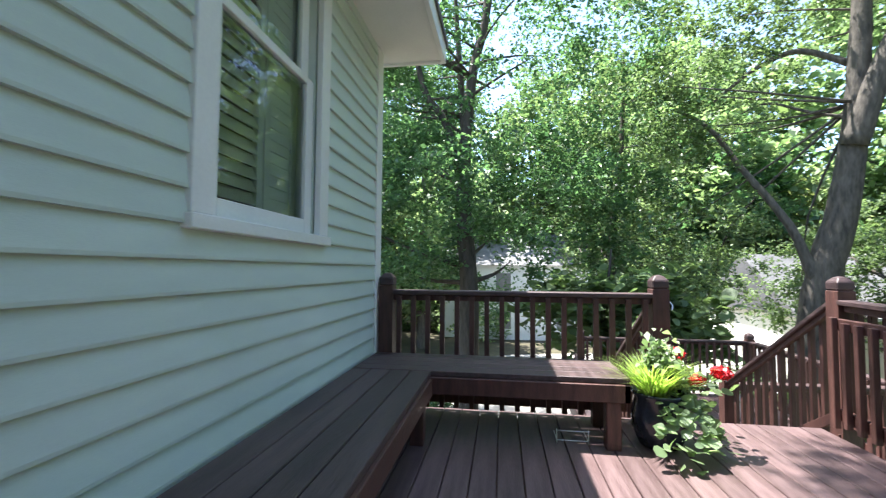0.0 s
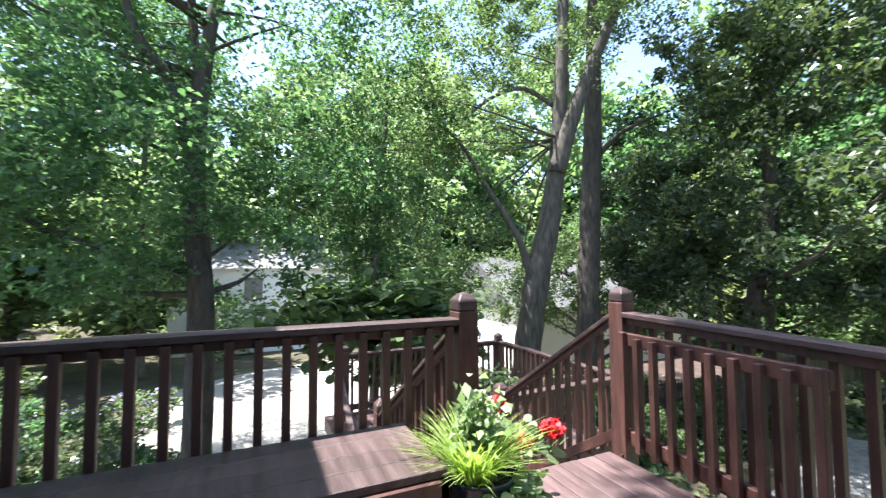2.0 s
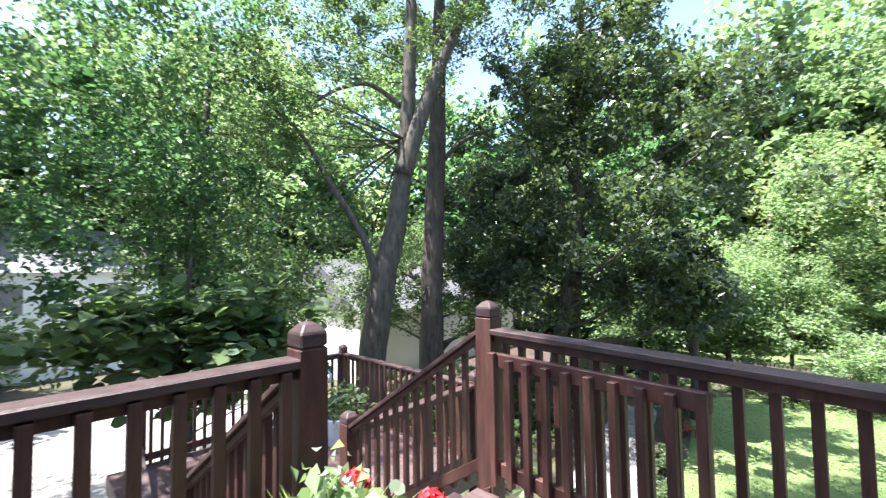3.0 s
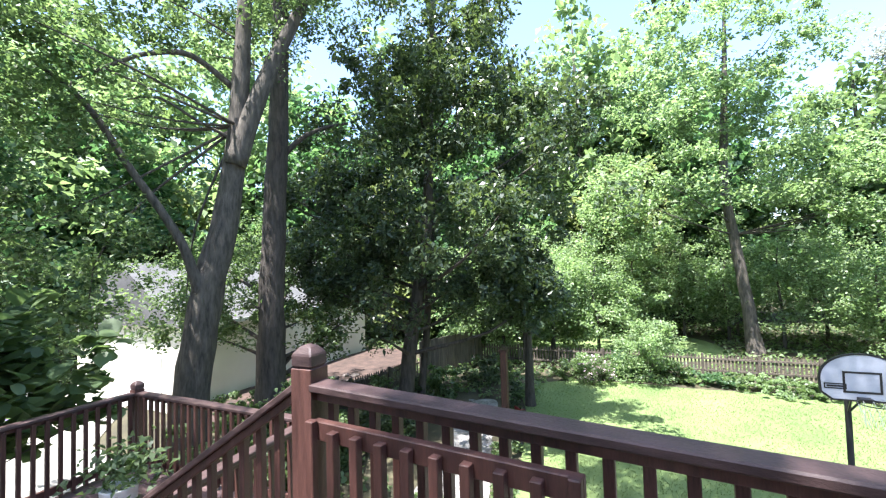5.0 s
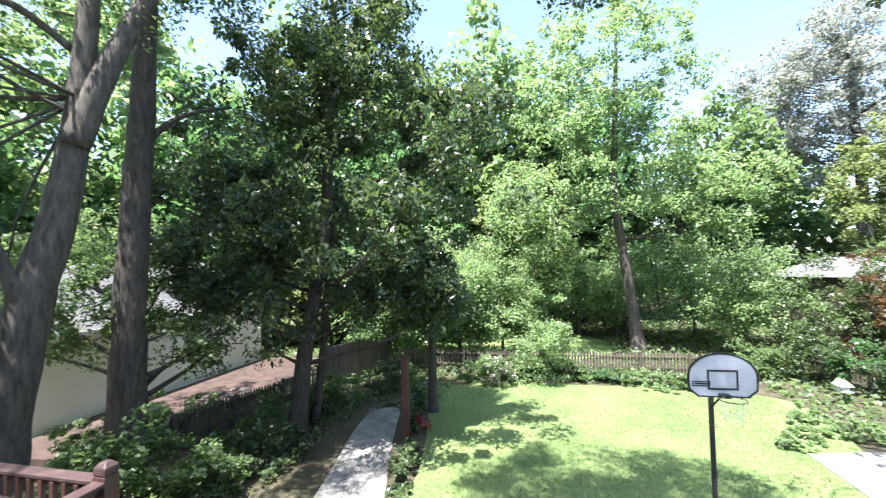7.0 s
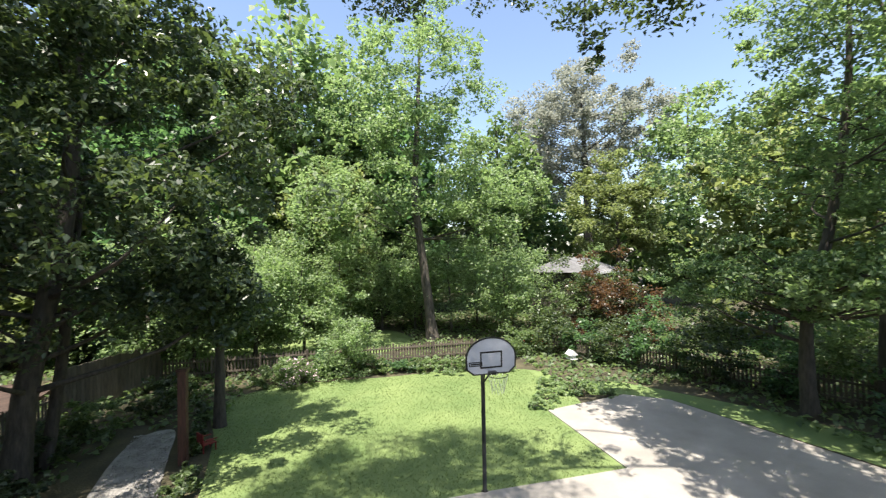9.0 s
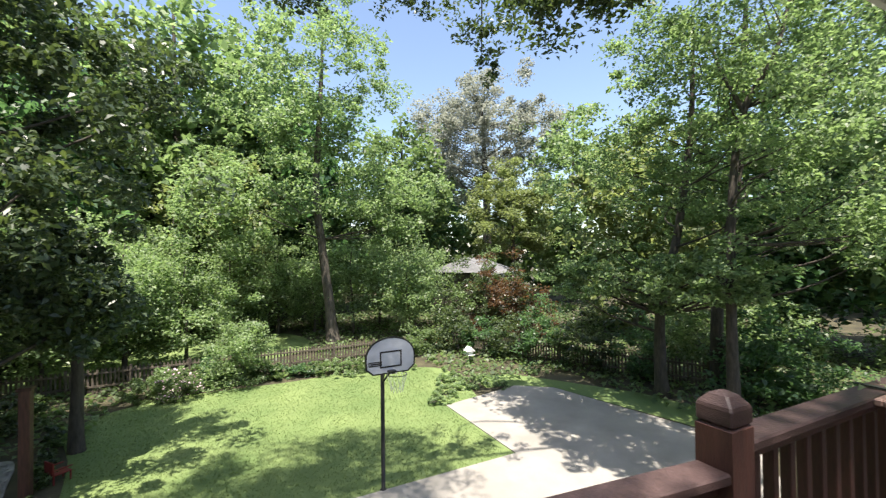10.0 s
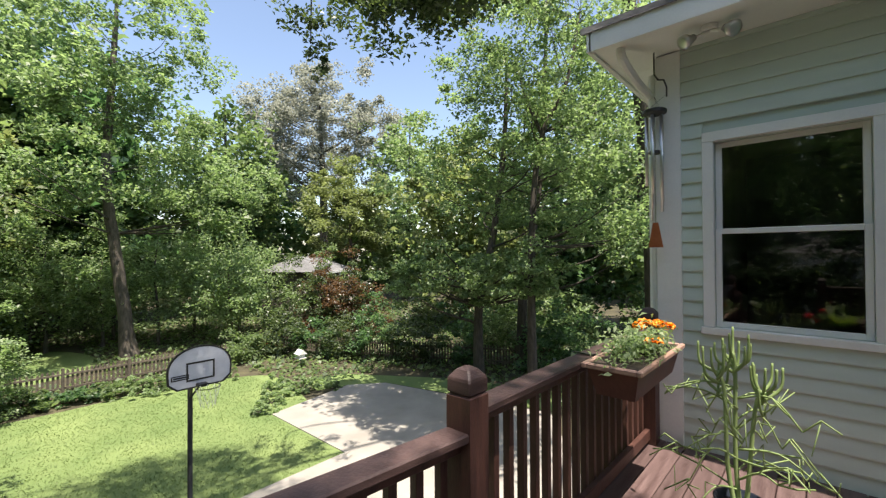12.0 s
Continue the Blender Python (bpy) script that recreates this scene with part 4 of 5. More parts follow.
for _ in range(3000):
    a, r = wr.uniform(0, 2 * math.pi), wr.uniform(24, 56)
    x, y = 8 + r * math.cos(a), 2 + r * math.sin(a)
    if x < -22 or (x < 5 and y < 6) or (x < 36 and -7 < y < 9) or (23 < x < 42 and -26 < y < -7) or (9 < x < 27 and 6 < y < 29) or (-9 < x < 15 and 10 < y < 27) or (x < 17 and -19 < y < 8):
        continue
    if all((x - p) ** 2 + (y - q) ** 2 > 24 for p, q in spots):
        spots.append((x, y))
spots = spots[:46] + [(31, 15.5), (36, 15), (30, 20.5), (15, 33), (21, 33.5), (9, 37), (28, 27), (34, 22), (43, 8), (45, -5), (45, 2), (45, -12)]
for x, y in spots:
    p = wr.choice(protos)
    copy_thing(p, pose(x, y, YARD, 0, 0, wr.uniform(0, 360)) @ Matrix.Scale(wr.uniform(0.95, 1.4), 4))
for x, y, s, k in ((42, 7.5, 1.7, 1), (41, 14, 1.65, 0), (45, 2.5, 1.6, 1), (37, 19.5, 1.6, 1), (20, 40, 1.7, 0), (12, 42, 1.6, 1), (28, 34, 1.7, 1), (44, -2.5, 1.5, 2), (5, 40, 1.6, 0), (31, 27, 1.5, 2)):
    copy_thing(protos[k], pose(x, y, YARD, 0, 0, 40 * k + 7 * x) @ Matrix.Scale(s, 4))
rng = np.random.default_rng(77)
n = 30000
ang = rng.uniform(0, 2 * math.pi, n)
rad = rng.uniform(56, 64, n)
hz = YARD + rng.uniform(0, 1, n) ** 0.8 * (11 + 4 * np.sin(ang * 9) + 3 * np.sin(ang * 23))
pts = np.stack([8 + rad * np.cos(ang), 2 + rad * np.sin(ang), hz], 1)
far = mesh_part("far_woods", quads("far_woods", leaf_quads(pts, 1.5, rng, 0.3, 0.8), L_MID), L_MID)
tagged(far, "distant belt of green woodland", "woods", kind="stuff")

# ---- shrubs and garden ----


def shrub(name, label, at, radii, leaf, size, seed, clumps=40, per=70, group="", bloom=None, category="shrub"):
    """A low bush: a few stems and a mound of leaves."""
    rng, pr = np.random.default_rng(seed), random.Random(seed)
    root = thing(name, label, category, at=at, group=group)
    cc, pl = clumped(rng, (0, 0, radii[2] * 0.45), radii, clumps, per, min(radii) * 0.45, 0.3, 0.7)
    pl = pl[pl[:, 2] > 0.02]
    bm = bmesh.new()
    for i in range(5):
        t = cc[pr.randrange(len(cc))]
        tube(bm, [(0.05 * i, 0, -0.05), (t[0] * 0.5, t[1] * 0.5, max(0.1, t[2] * 0.6)), tuple(t)], [0.025, 0.015, 0.005], 5)
    part("stems", bm, M_BARK2, root)
    mesh_part("foliage", quads("foliage", leaf_quads(pl, size, rng, 0.7), leaf), leaf, root)
    if bloom:
        sel = pl[rng.random(len(pl)) < 0.14] + np.array((0, 0, 0.05))
        mesh_part("blossoms", quads("blossoms", leaf_quads(sel, size * 0.8, rng, 1.0, 0.9), bloom), bloom, root)
    return root


gr = random.Random(9)
for i, (x, y, h) in enumerate(((-0.9, 12.6, 1.3), (-2.4, 13.6, 1.9), (-3.8, 15.0, 2.2), (-4.8, 17.2, 2.2), (-3.2, 11.2, 1.8), (-1.6, 15.2, 1.2))):
    shrub("driveway_shrub", "dark leafy shrub in the shade beside the driveway", (x, y, YARD), (1.3, 1.2, h), L_DARK if i % 2 else L_BLUE, 0.15, 400 + i, 50, 70, group="driveway shrubs")
for i in range(15):
    f = i / 14
    x, y = 23.2 + 0.7 * math.sin(f * 5) + f * 0.6, 6.6 - 11.0 * f
    shrub("border_shrub", "low leafy shrub in the bed along the back fence", (x, y, YARD), (0.7 + gr.uniform(0, 0.4), 0.8, (0.45 if y > 1.5 else 0.28) + gr.uniform(0, 0.45) * (1.0 if y > 1.5 else 0.4)), gr.choice((L_MID, L_LIGHT, L_BLUE)), 0.12, 100 + i, 30, 60, group="border shrubs")
shrub("flowering_shrub", "pale pink flowering shrub at the lawn edge", (22.6, 5.4, YARD), (0.9, 0.9, 0.9), L_MID, 0.11, 130, 36, 70, bloom=M_PINK)
shrub("large_shrub", "tall rounded light green shrub by the fence", (23.6, 3.2, YARD), (1.5, 1.4, 2.3), L_LIGHT, 0.13, 131, 80, 90)
shrub("large_shrub", "broad green shrub beside the back fence", (25.6, -6.6, YARD), (1.1, 1.1, 1.1), L_MID, 0.14, 132, 60, 80)
for i, (x, y, rx, ry, h) in enumerate(((19.4, -5.6, 0.8, 0.7, 0.3), (18.6, -5.0, 0.8, 0.7, 0.3), (17.9, -4.4, 0.7, 0.5, 0.3), (17.3, -3.7, 0.5, 0.5, 0.25), (18.4, -6.0, 0.8, 0.7, 0.32), (18.0, -6.9, 0.7, 0.5, 0.3))):
    shrub("flower_bed_plant", "pale green leafy perennials beside the patio", (x, y, YARD), (rx, ry, h), L_LIGHT, 0.11, 150 + i, 26, 60, group="patio bed plants")
# Every second shrub gets dark leaves, so the colour deepens the shade here.
for i, (x, y) in enumerate(((23.5, -9.5), (22.0, -10.5), (20.0, -11.2), (18.2, -12.2), (16.0, -13.5), (13.5, -16.8), (10.5, -15.5), (25.0, -8.5))):
    shrub("boundary_shrub", "shaded shrub along the garden boundary", (x, y, YARD), (1.5, 1.3, 1.5 + gr.uniform(0, 0.8)), L_DARK if i % 2 else L_BLUE, 0.16, 170 + i, 50, 70, group="boundary shrubs")
for i, (x, y) in enumerate(((12.0, 11.6), (13.4, 11.8), (15.0, 12.3), (17.0, 11.7), (18.8, 11.2), (20.6, 10.2), (11.0, 11.4), (10.4, 12.6), (21.8, 9.6), (14.2, 10.9))):
    shrub("path_shrub", "dark shrub along the gravel path", (x, y, YARD), (0.9, 0.8, 0.6 + gr.uniform(0, 0.5)), L_DARK if i % 2 else L_MID, 0.13, 190 + i, 30, 70, group="path shrubs")
for i, (x, y) in enumerate(((12.3, 6.75), (13.3, 7.0), (14.2, 7.15), (15.1, 7.35), (16.6, 7.7), (17.5, 8.0), (18.9, 8.2), (19.8, 8.4), (11.4, 6.5))):
    shrub("edging_plant", "low dark green plant between the path and the lawn", (x, y, YARD), (0.55, 0.35, 0.22 + 0.1 * (i % 3)), L_DARK if i % 2 else L_MID, 0.1, 420 + i, 22, 55, group="path edging plants")
for i, (x, y, h) in enumerate(((12.3, 16.2, 1.1), (13.4, 15.9, 0.9), (14.5, 16.2, 0.9), (16.0, 15.5, 0.8), (11.4, 14.6, 1.1))):
    shrub("fence_shrub", "leafy shrub against the dark picket fence", (x, y, YARD), (0.9, 0.7, h), L_MID, 0.14, 440 + i, 36, 65, group="fence shrubs")
for i, (x, y, h) in enumerate(((8.2, 11.9, 1.8), (9.6, 11.6, 1.6), (10.8, 12.9, 1.5))):
    shrub("landing_shrub", "sunlit broad-leaved shrub below the stairs", (x, y, YARD), (1.1, 1.0, h), L_MID, 0.17, 210 + i, 40, 70, group="landing shrubs")


under = [shrub("thicket_shrub", "tall leafy thicket shrub at the wood edge", (46 + 4 * k, -40, YARD), (1.9, 1.9, 2.6), (L_MID, L_LIGHT, L_BLUE)[k], 0.24, 240 + k, 60, 42, group="thicket shrubs") for k in range(3)]
placed = 0
for _ in range(4000):
    a, r = gr.uniform(0, 2 * math.pi), gr.uniform(16, 40)
    x, y = 8 + r * math.cos(a), 2 + r * math.sin(a)
    if x < -12 or (x < 6 and y < 8) or (x < 26.5 and -8 < y < 14) or (26.5 < x < 34 and -1.5 < y < 13.5) or (12 < x < 26 and 9 < y < 29) or (-9 < x < 13 and 10 < y < 30) or (x < 17 and -13 < y < 8) or (19 < x < 37 and -21 < y < -6):
        continue
    if placed < 42:
        placed += 1
        copy_thing(gr.choice(under), pose(x, y, YARD, 0, 0, gr.uniform(0, 360)) @ Matrix.Scale(gr.uniform(0.6, 1.25), 4))
rng = np.random.default_rng(61)
gx, gy = rng.uniform(-8, 44, 60000), rng.uniform(-30, 30, 60000)
keep = ~(((gx > 9) & (gx < 23.4) & (gy > -5.8) & (gy < 7.4)) | ((gx > 6) & (gx < 18) & (gy > -10.9) & (gy < -0.8)) | ((gx > 11.3) & (gx < 18.7) & (gy > 7.3) & (gy < 10.4)) | ((gx > 27) & (gx < 37) & (gy > -1) & (gy < 13)) | ((gx < 15) & (gy > 12.8)) | ((gx > 12) & (gx < 26) & (gy > 15.3)) | ((gx < 6) & (gy > -9)))
gp = np.stack([gx, gy, YARD + rng.uniform(0.02, 0.28, 60000)], 1)[keep]
tagged(mesh_part("ground_cover", quads("ground_cover", leaf_quads(gp, 0.24, rng, 1.0, 0.7), L_MID), L_MID), "low leafy ground cover under the trees", "ground cover", kind="stuff")


n = 44000
gx, gy = rng.uniform(9, 23.5, n), rng.uniform(-5.5, 8.4, n)
keep = np.zeros(n, bool)
for (x0, y0), (x1, y1) in zip(LAWN, LAWN[1:] + LAWN[:1]):
    keep ^= ((y0 > gy) != (y1 > gy)) & (gx < (x1 - x0) * (gy - y0) / (y1 - y0 + 1e-9) + x0)
keep &= (gx > 12.48) & ((gx > 16.95) | (gy > -3.82))
c = np.stack([gx, gy, np.full(n, YARD)], 1)[keep]
m = len(c)
a = rng.uniform(0, 2 * math.pi, m)
side = np.stack([np.cos(a), np.sin(a), np.zeros(m)], 1) * 0.012
tip = np.stack([rng.normal(0, 0.03, m), rng.normal(0, 0.03, m), rng.uniform(0.02, 0.05, m)], 1)
tagged(mesh_part("grass", quads("grass", np.stack([c - side, c + side, c + tip + side * 0.2, c + tip - side * 0.2], 1), L_GRASS), L_GRASS), "short grass blades of the mown lawn", "grass", kind="stuff")
n = 5200
gx, gy = rng.uniform(11.2, 18.4, n), rng.uniform(7.0, 10.0, n)
keep = (gy > 7.15 + 0.27 * np.maximum(0, gx - 12.2)) & (gy < 8.7 + 0.19 * (gx - 11.6))
c = np.stack([gx, gy, np.full(n, YARD + 0.022)], 1)[keep]
m = len(c)
s = rng.uniform(0.015, 0.04, m)[:, None]
e = [np.array(v) for v in ((1, 0, 0), (0, 1, 0), (-1, 0, 0), (0, -1, 0))]
top = c + np.array((0, 0, 0.7)) * s
peb = np.concatenate([np.stack([c + e[k] * s, c + e[(k + 1) % 4] * s, top + e[(k + 1) % 4] * s * 0.45, top + e[k] * s * 0.45], 1) for k in range(4)] + [np.stack([top + e[k] * s * 0.45 for k in range(4)], 1)])
tagged(mesh_part("gravel", quads("gravel", peb, M_GRAVEL), M_GRAVEL), "loose pale gravel stones on the path", "gravel", kind="stuff")


def picket_fence(name, label, a, b, z, height=1.0, gap=0.125, material=M_FENCE):
    """Pointed pickets on two rails with posts."""
    a, b = Vector((*a, z)), Vector((*b, z))
    d = b - a
    length, turn = d.length, math.degrees(math.atan2(d.y, d.x))
    f = thing(name, label, "fence", at=tuple(a), turn=turn)
    for zz in (0.25, height - 0.25):
        bm = bmesh.new()
        box(bm, 0, -0.045, zz, length, -0.01, zz + 0.08)
        part("rail", bm, material, f)
    i = 0
    while i * 2.2 <= length:
        bm = bmesh.new()
        box(bm, i * 2.2 - 0.05, -0.14, -0.1, i * 2.2 + 0.05, -0.047, height + 0.05)
        part("post", bm, material, f)
        i += 1
    bm = bmesh.new()
    w = 0.042
    prof = [(-w, 0), (w, 0), (w, height - 0.09), (0, height), (-w, height - 0.09)]
    fr = [bm.verts.new((x, 0.012, zz)) for x, zz in prof]
    bk = [bm.verts.new((x, -0.008, zz)) for x, zz in prof]
    bm.faces.new(fr)
    bm.faces.new(list(reversed(bk)))
    for k in range(5):
        bm.faces.new((fr[k], bk[k], bk[(k + 1) % 5], fr[(k + 1) % 5]))
    me = bpy.data.meshes.new("picket")
    bm.to_mesh(me)
    bm.free()
    me.materials.append(material)
    pr = random.Random(int(length * 100))
    for k in range(int(length / gap)):
        ob = new("picket", me)
        ob.parent = f
        ob.matrix_basis = pose(k * gap + 0.06, 0, pr.uniform(-0.015, 0.015), 0, pr.uniform(-1, 1), 0)
    return f


picket_fence("picket_fence", "weathered wooden picket fence behind the lawn", (25.1, 11.8), (25.4, -5.6), YARD, 1.05, 0.15)
picket_fence("picket_fence", "dark picket fence beside the neighbouring garage", (11.9, 15.4), (20.5, 13.4), YARD, 1.05, 0.13)
picket_fence("picket_fence", "shaded picket fence along the garden boundary", (25.2, -8.6), (12.0, -15.6), YARD, 1.1, 0.15)

shrub("violet_shrub", "violet-blue flowering shrub across the driveway", (-2.6, 20.5, YARD), (1.6, 1.2, 1.0), L_MID, 0.15, 230, 40, 60, bloom=M_VIOLET)
shrub("violet_shrub", "violet-blue flowering shrub beside the garage drive", (7.4, 22.5, YARD), (1.3, 1.1, 0.9), L_MID, 0.15, 231, 40, 60, bloom=M_VIOLET)

shrub("bronze_shrub", "tall bronze-leaved shrub before the distant house", (28.0, -14.6, YARD), (1.8, 1.8, 3.3), L_BRONZE, 0.2, 232, 60, 60)
shrub("bronze_shrub", "bronze-leaved shrub at the garden boundary", (26.6, -12.2, YARD), (1.7, 1.7, 2.9), L_BRONZE, 0.2, 233, 50, 60)
shrub("bronze_shrub", "bronze-leaved shrub shading the distant house", (25.4, -14.6, YARD), (1.7, 1.7, 2.8), L_BRONZE, 0.2, 234, 50, 60)
shrub("red_flower_shrub", "red flowering plants beyond the fence", (26.6, -8.0, YARD), (0.8, 0.8, 0.8), L_MID, 0.12, 235, 24, 50, bloom=M_RED)
shrub("white_flower_shrub", "white flowering plants beyond the lawn", (25.9, -9.2, YARD), (0.9, 0.8, 0.8), L_MID, 0.12, 236, 24, 50, bloom=L_WHITE)

# tall board fence beyond the magnolia
board_fence = thing("board_fence", "tall grey board fence in dappled light", "fence", at=(20.5, 13.4, YARD), turn=-20)
for i in range(30):
    bm = bmesh.new()
    box(bm, i * 0.16, -0.012, 0, i * 0.16 + 0.152, 0.012, 1.85 + 0.02 * math.sin(i * 2.1), 0.003)
    part("board", bm, M_FENCE, board_fence)

# ---- neighbouring buildings ----
garage = thing("garage", "cream stucco garage with a grey roof next door", "garage", at=(12.9, 20.0, YARD))
bm = bmesh.new()
box(bm, 0, 0, -0.1, 12.4, 7.5, 3.45)
part("wall", bm, M_GARAGE, garage)
bm = bmesh.new()
v = [bm.verts.new(p) for p in ((-0.25, -0.3, 3.46), (12.6, -0.3, 3.46), (12.6, 3.75, 6.1), (-0.25, 3.75, 6.1), (12.6, 7.8, 3.46), (-0.25, 7.8, 3.46))]
for f in ((0, 1, 2, 3), (3, 2, 4, 5), (0, 3, 5), (1, 4, 2), (0, 5, 4, 1)):
    bm.faces.new([v[i] for i in f])
part("roof", bm, M_PALEROOF, garage)
bm = bmesh.new()
box(bm, -0.25, -0.34, 3.36, 12.6, -0.302, 3.52)
part("fascia", bm, M_TRIM, garage)
bm = bmesh.new()
box(bm, -0.05, 1.2, 0.0, -0.004, 4.0, 2.2, 0.01)
part("garage_door", bm, M_TRIM, garage, "white garage door")
rr = random.Random(8)
for i in range(12):
    bm = bmesh.new()
    bmesh.ops.create_icosphere(bm, subdivisions=2, radius=1)
    for vv in bm.verts:
        vv.co *= 1 + 0.35 * noise.noise(vv.co * 1.7 + Vector((i * 3.1, 0, 0)))
        vv.co = Vector((vv.co.x * rr.uniform(0.20, 0.22), vv.co.y * 0.16, vv.co.z * 0.11))
    rk = part("garden_rock", bm, M_ROCK, soft=True)
    rk.matrix_basis = pose(rr.uniform(16.2, 19.6), rr.uniform(16.0, 17.2), YARD + 0.27, 0, 0, rr.uniform(0, 360)) @ Matrix.Scale(rr.uniform(0.5, 1.15), 4)
    tagged(rk, "pale rounded rock lying in the mulch bed", "rock", group="mulch bed rocks")

white_house = thing("neighbour_house", "white clapboard neighbouring house glimpsed through leaves", "house", at=(-3.5, 33.0, YARD))
bm = bmesh.new()
box(bm, 0, 0, 0, 11, 8, 5.6)
part("wall", bm, M_TRIM, white_house)
bm = bmesh.new()
v = [bm.verts.new(p) for p in ((-0.4, -0.4, 5.6), (11.4, -0.4, 5.6), (11.4, 4, 8.2), (-0.4, 4, 8.2), (11.4, 8.4, 5.6), (-0.4, 8.4, 5.6))]
for f in ((0, 1, 2, 3), (3, 2, 4, 5), (0, 3, 5), (1, 4, 2), (0, 5, 4, 1)):
    bm.faces.new([v[i] for i in f])
part("roof", bm, M_ROOF, white_house)
for wx in (1.2, 4.2, 8.6):
    for wz in (0.9, 3.5):
        bm = bmesh.new()
        box(bm, wx, -0.05, wz, wx + 1.1, -0.004, wz + 1.5, 0.01)
        part("window", bm, M_DARKROOM, white_house, "dark window pane")

far_house = thing("garden_house", "distant brown house with a grey roof and white fascia", "house", at=(31.4, -15.0, YARD), turn=-54)
bm = bmesh.new()
box(bm, 0, 0, 0, 6.0, 5.0, 4.3)
part("wall", bm, M_BARK2, far_house)
bm = bmesh.new()
box(bm, -0.4, -0.44, 4.16, 6.4, -0.4, 4.34)
part("fascia", bm, M_TRIM, far_house)
for px in (0.1, 3.0, 5.9):
    bm = bmesh.new()
    box(bm, px - 0.08, -0.3, 0, px + 0.08, -0.14, 4.16)
    part("column", bm, M_TRIM, far_house)
bm = bmesh.new()
v = [bm.verts.new(p) for p in ((-0.4, -0.4, 4.3), (6.4, -0.4, 4.3), (5.4, 2.5, 5.5), (0.6, 2.5, 5.5), (6.4, 5.4, 4.3), (-0.4, 5.4, 4.3))]
for f in ((0, 1, 2, 3), (3, 2, 4, 5), (0, 3, 5), (1, 4, 2), (0, 5, 4, 1)):
    bm.faces.new([v[i] for i in f])
part("roof", bm, M_ROOF, far_house)

for i, (x, y, h, lf) in enumerate(((27.2, -12.2, 3.6, L_DARK), (28.6, -13.4, 4.2, L_BRONZE), (29.6, -11.4, 4.4, L_DARK), (28.2, -10.4, 3.2, L_MID), (30.2, -14.8, 4.4, L_MID), (26.4, -14.4, 3.4, L_DARK))):
    shrub("screening_shrub", "tall dark shrub in front of the distant house", (x, y, YARD), (1.4, 1.4, h), lf, 0.17, 330 + i, 60, 60, group="screening shrubs")

# ---- basketball hoop ----
hoop = thing("basketball_hoop", "fan-shaped grey basketball backboard on a black pole", "basketball hoop", at=(12.45, 0.02, YARD), turn=92)
bm = bmesh.new()
lathe(bm, [(0.085, 0.0), (0.085, 0.03), (0.05, 0.05), (0.05, 2.95), (0.04, 3.0)], 16)
part("pole", bm, M_BLACK, hoop, soft=True)


def fan_outline(w, h, n=20):
    """The rim of a fan-shaped board, from the lower left round to the lower right."""
    pts = [(-w * 0.36, 0), (w * 0.36, 0), (w * 0.49, h * 0.16)]
    for i in range(n + 1):
        a = math.pi * i / n
        pts.append((w * 0.5 * math.cos(a), h * 0.42 + h * 0.58 * math.sin(a) ** 0.9))
    return pts + [(-w * 0.49, h * 0.16)]


def plate(bm, outline, y0, y1):
    a = [bm.verts.new((x, y0, z)) for x, z in outline]
    b = [bm.verts.new((x, y1, z)) for x, z in outline]
    bm.faces.new(a)
    bm.faces.new(list(reversed(b)))
    for i in range(len(a)):
        j = (i + 1) % len(a)
        bm.faces.new((a[i], b[i], b[j], a[j]))


def ring_plate(bm, outer, inner, y0, y1):
    vs = [[bm.verts.new((x, y, z)) for x, z in o] for o in (outer, inner) for y in (y0, y1)]
    n = len(outer)
    for p, q in ((0, 1), (1, 3), (3, 2), (2, 0)):
        for i in range(n):
            j = (i + 1) % n
            bm.faces.new((vs[p][i], vs[p][j], vs[q][j], vs[q][i]))


BB_Y, BB_Z = 0.55, 2.98
o1 = fan_outline(1.22, 0.84)
bm = bmesh.new()
plate(bm, [(x, z + BB_Z) for x, z in o1], BB_Y, BB_Y + 0.03)
backboard = part("backboard", bm, M_BOARD, hoop)
bm = bmesh.new()
o2 = [(x * 0.955, 0.4 + (z - 0.4) * 0.94) for x, z in o1]
ring_plate(bm, [(x * 1.01, BB_Z + 0.4 + (z - 0.4) * 1.01) for x, z in o1], [(x, z + BB_Z) for x, z in o2], BB_Y - 0.004, BB_Y + 0.036)
part("border", bm, M_BLACK, backboard, "black backboard edging")
bm = bmesh.new()
sq = [(-0.27, BB_Z + 0.14), (0.27, BB_Z + 0.14), (0.27, BB_Z + 0.52), (-0.27, BB_Z + 0.52)]
si = [(-0.235, BB_Z + 0.175), (0.235, BB_Z + 0.175), (0.235, BB_Z + 0.485), (-0.235, BB_Z + 0.485)]
ring_plate(bm, sq, si, BB_Y + 0.031, BB_Y + 0.036)
part("target_square", bm, M_BLACK, backboard)
bm = bmesh.new()
ring_plate(bm, [(0.22, BB_Z + 0.20), (0.54, BB_Z + 0.20), (0.54, BB_Z + 0.30), (0.22, BB_Z + 0.30)], [(0.24, BB_Z + 0.22), (0.52, BB_Z + 0.22), (0.52, BB_Z + 0.28), (0.24, BB_Z + 0.28)], BB_Y + 0.031, BB_Y + 0.036)
box(bm, 0.26, BB_Y + 0.031, BB_Z + 0.235, 0.50, BB_Y + 0.035, BB_Z + 0.265)
part("maker_mark", bm, M_BLACK, backboard)
bm = bmesh.new()
pts = [(0.225 * math.cos(2 * math.pi * i / 28), BB_Y + 0.40 + 0.225 * math.sin(2 * math.pi * i / 28), 3.05) for i in range(29)]
tube(bm, pts, [0.009] * 29, 6)
rim = part("rim", bm, M_BLACK, hoop)
bm = bmesh.new()
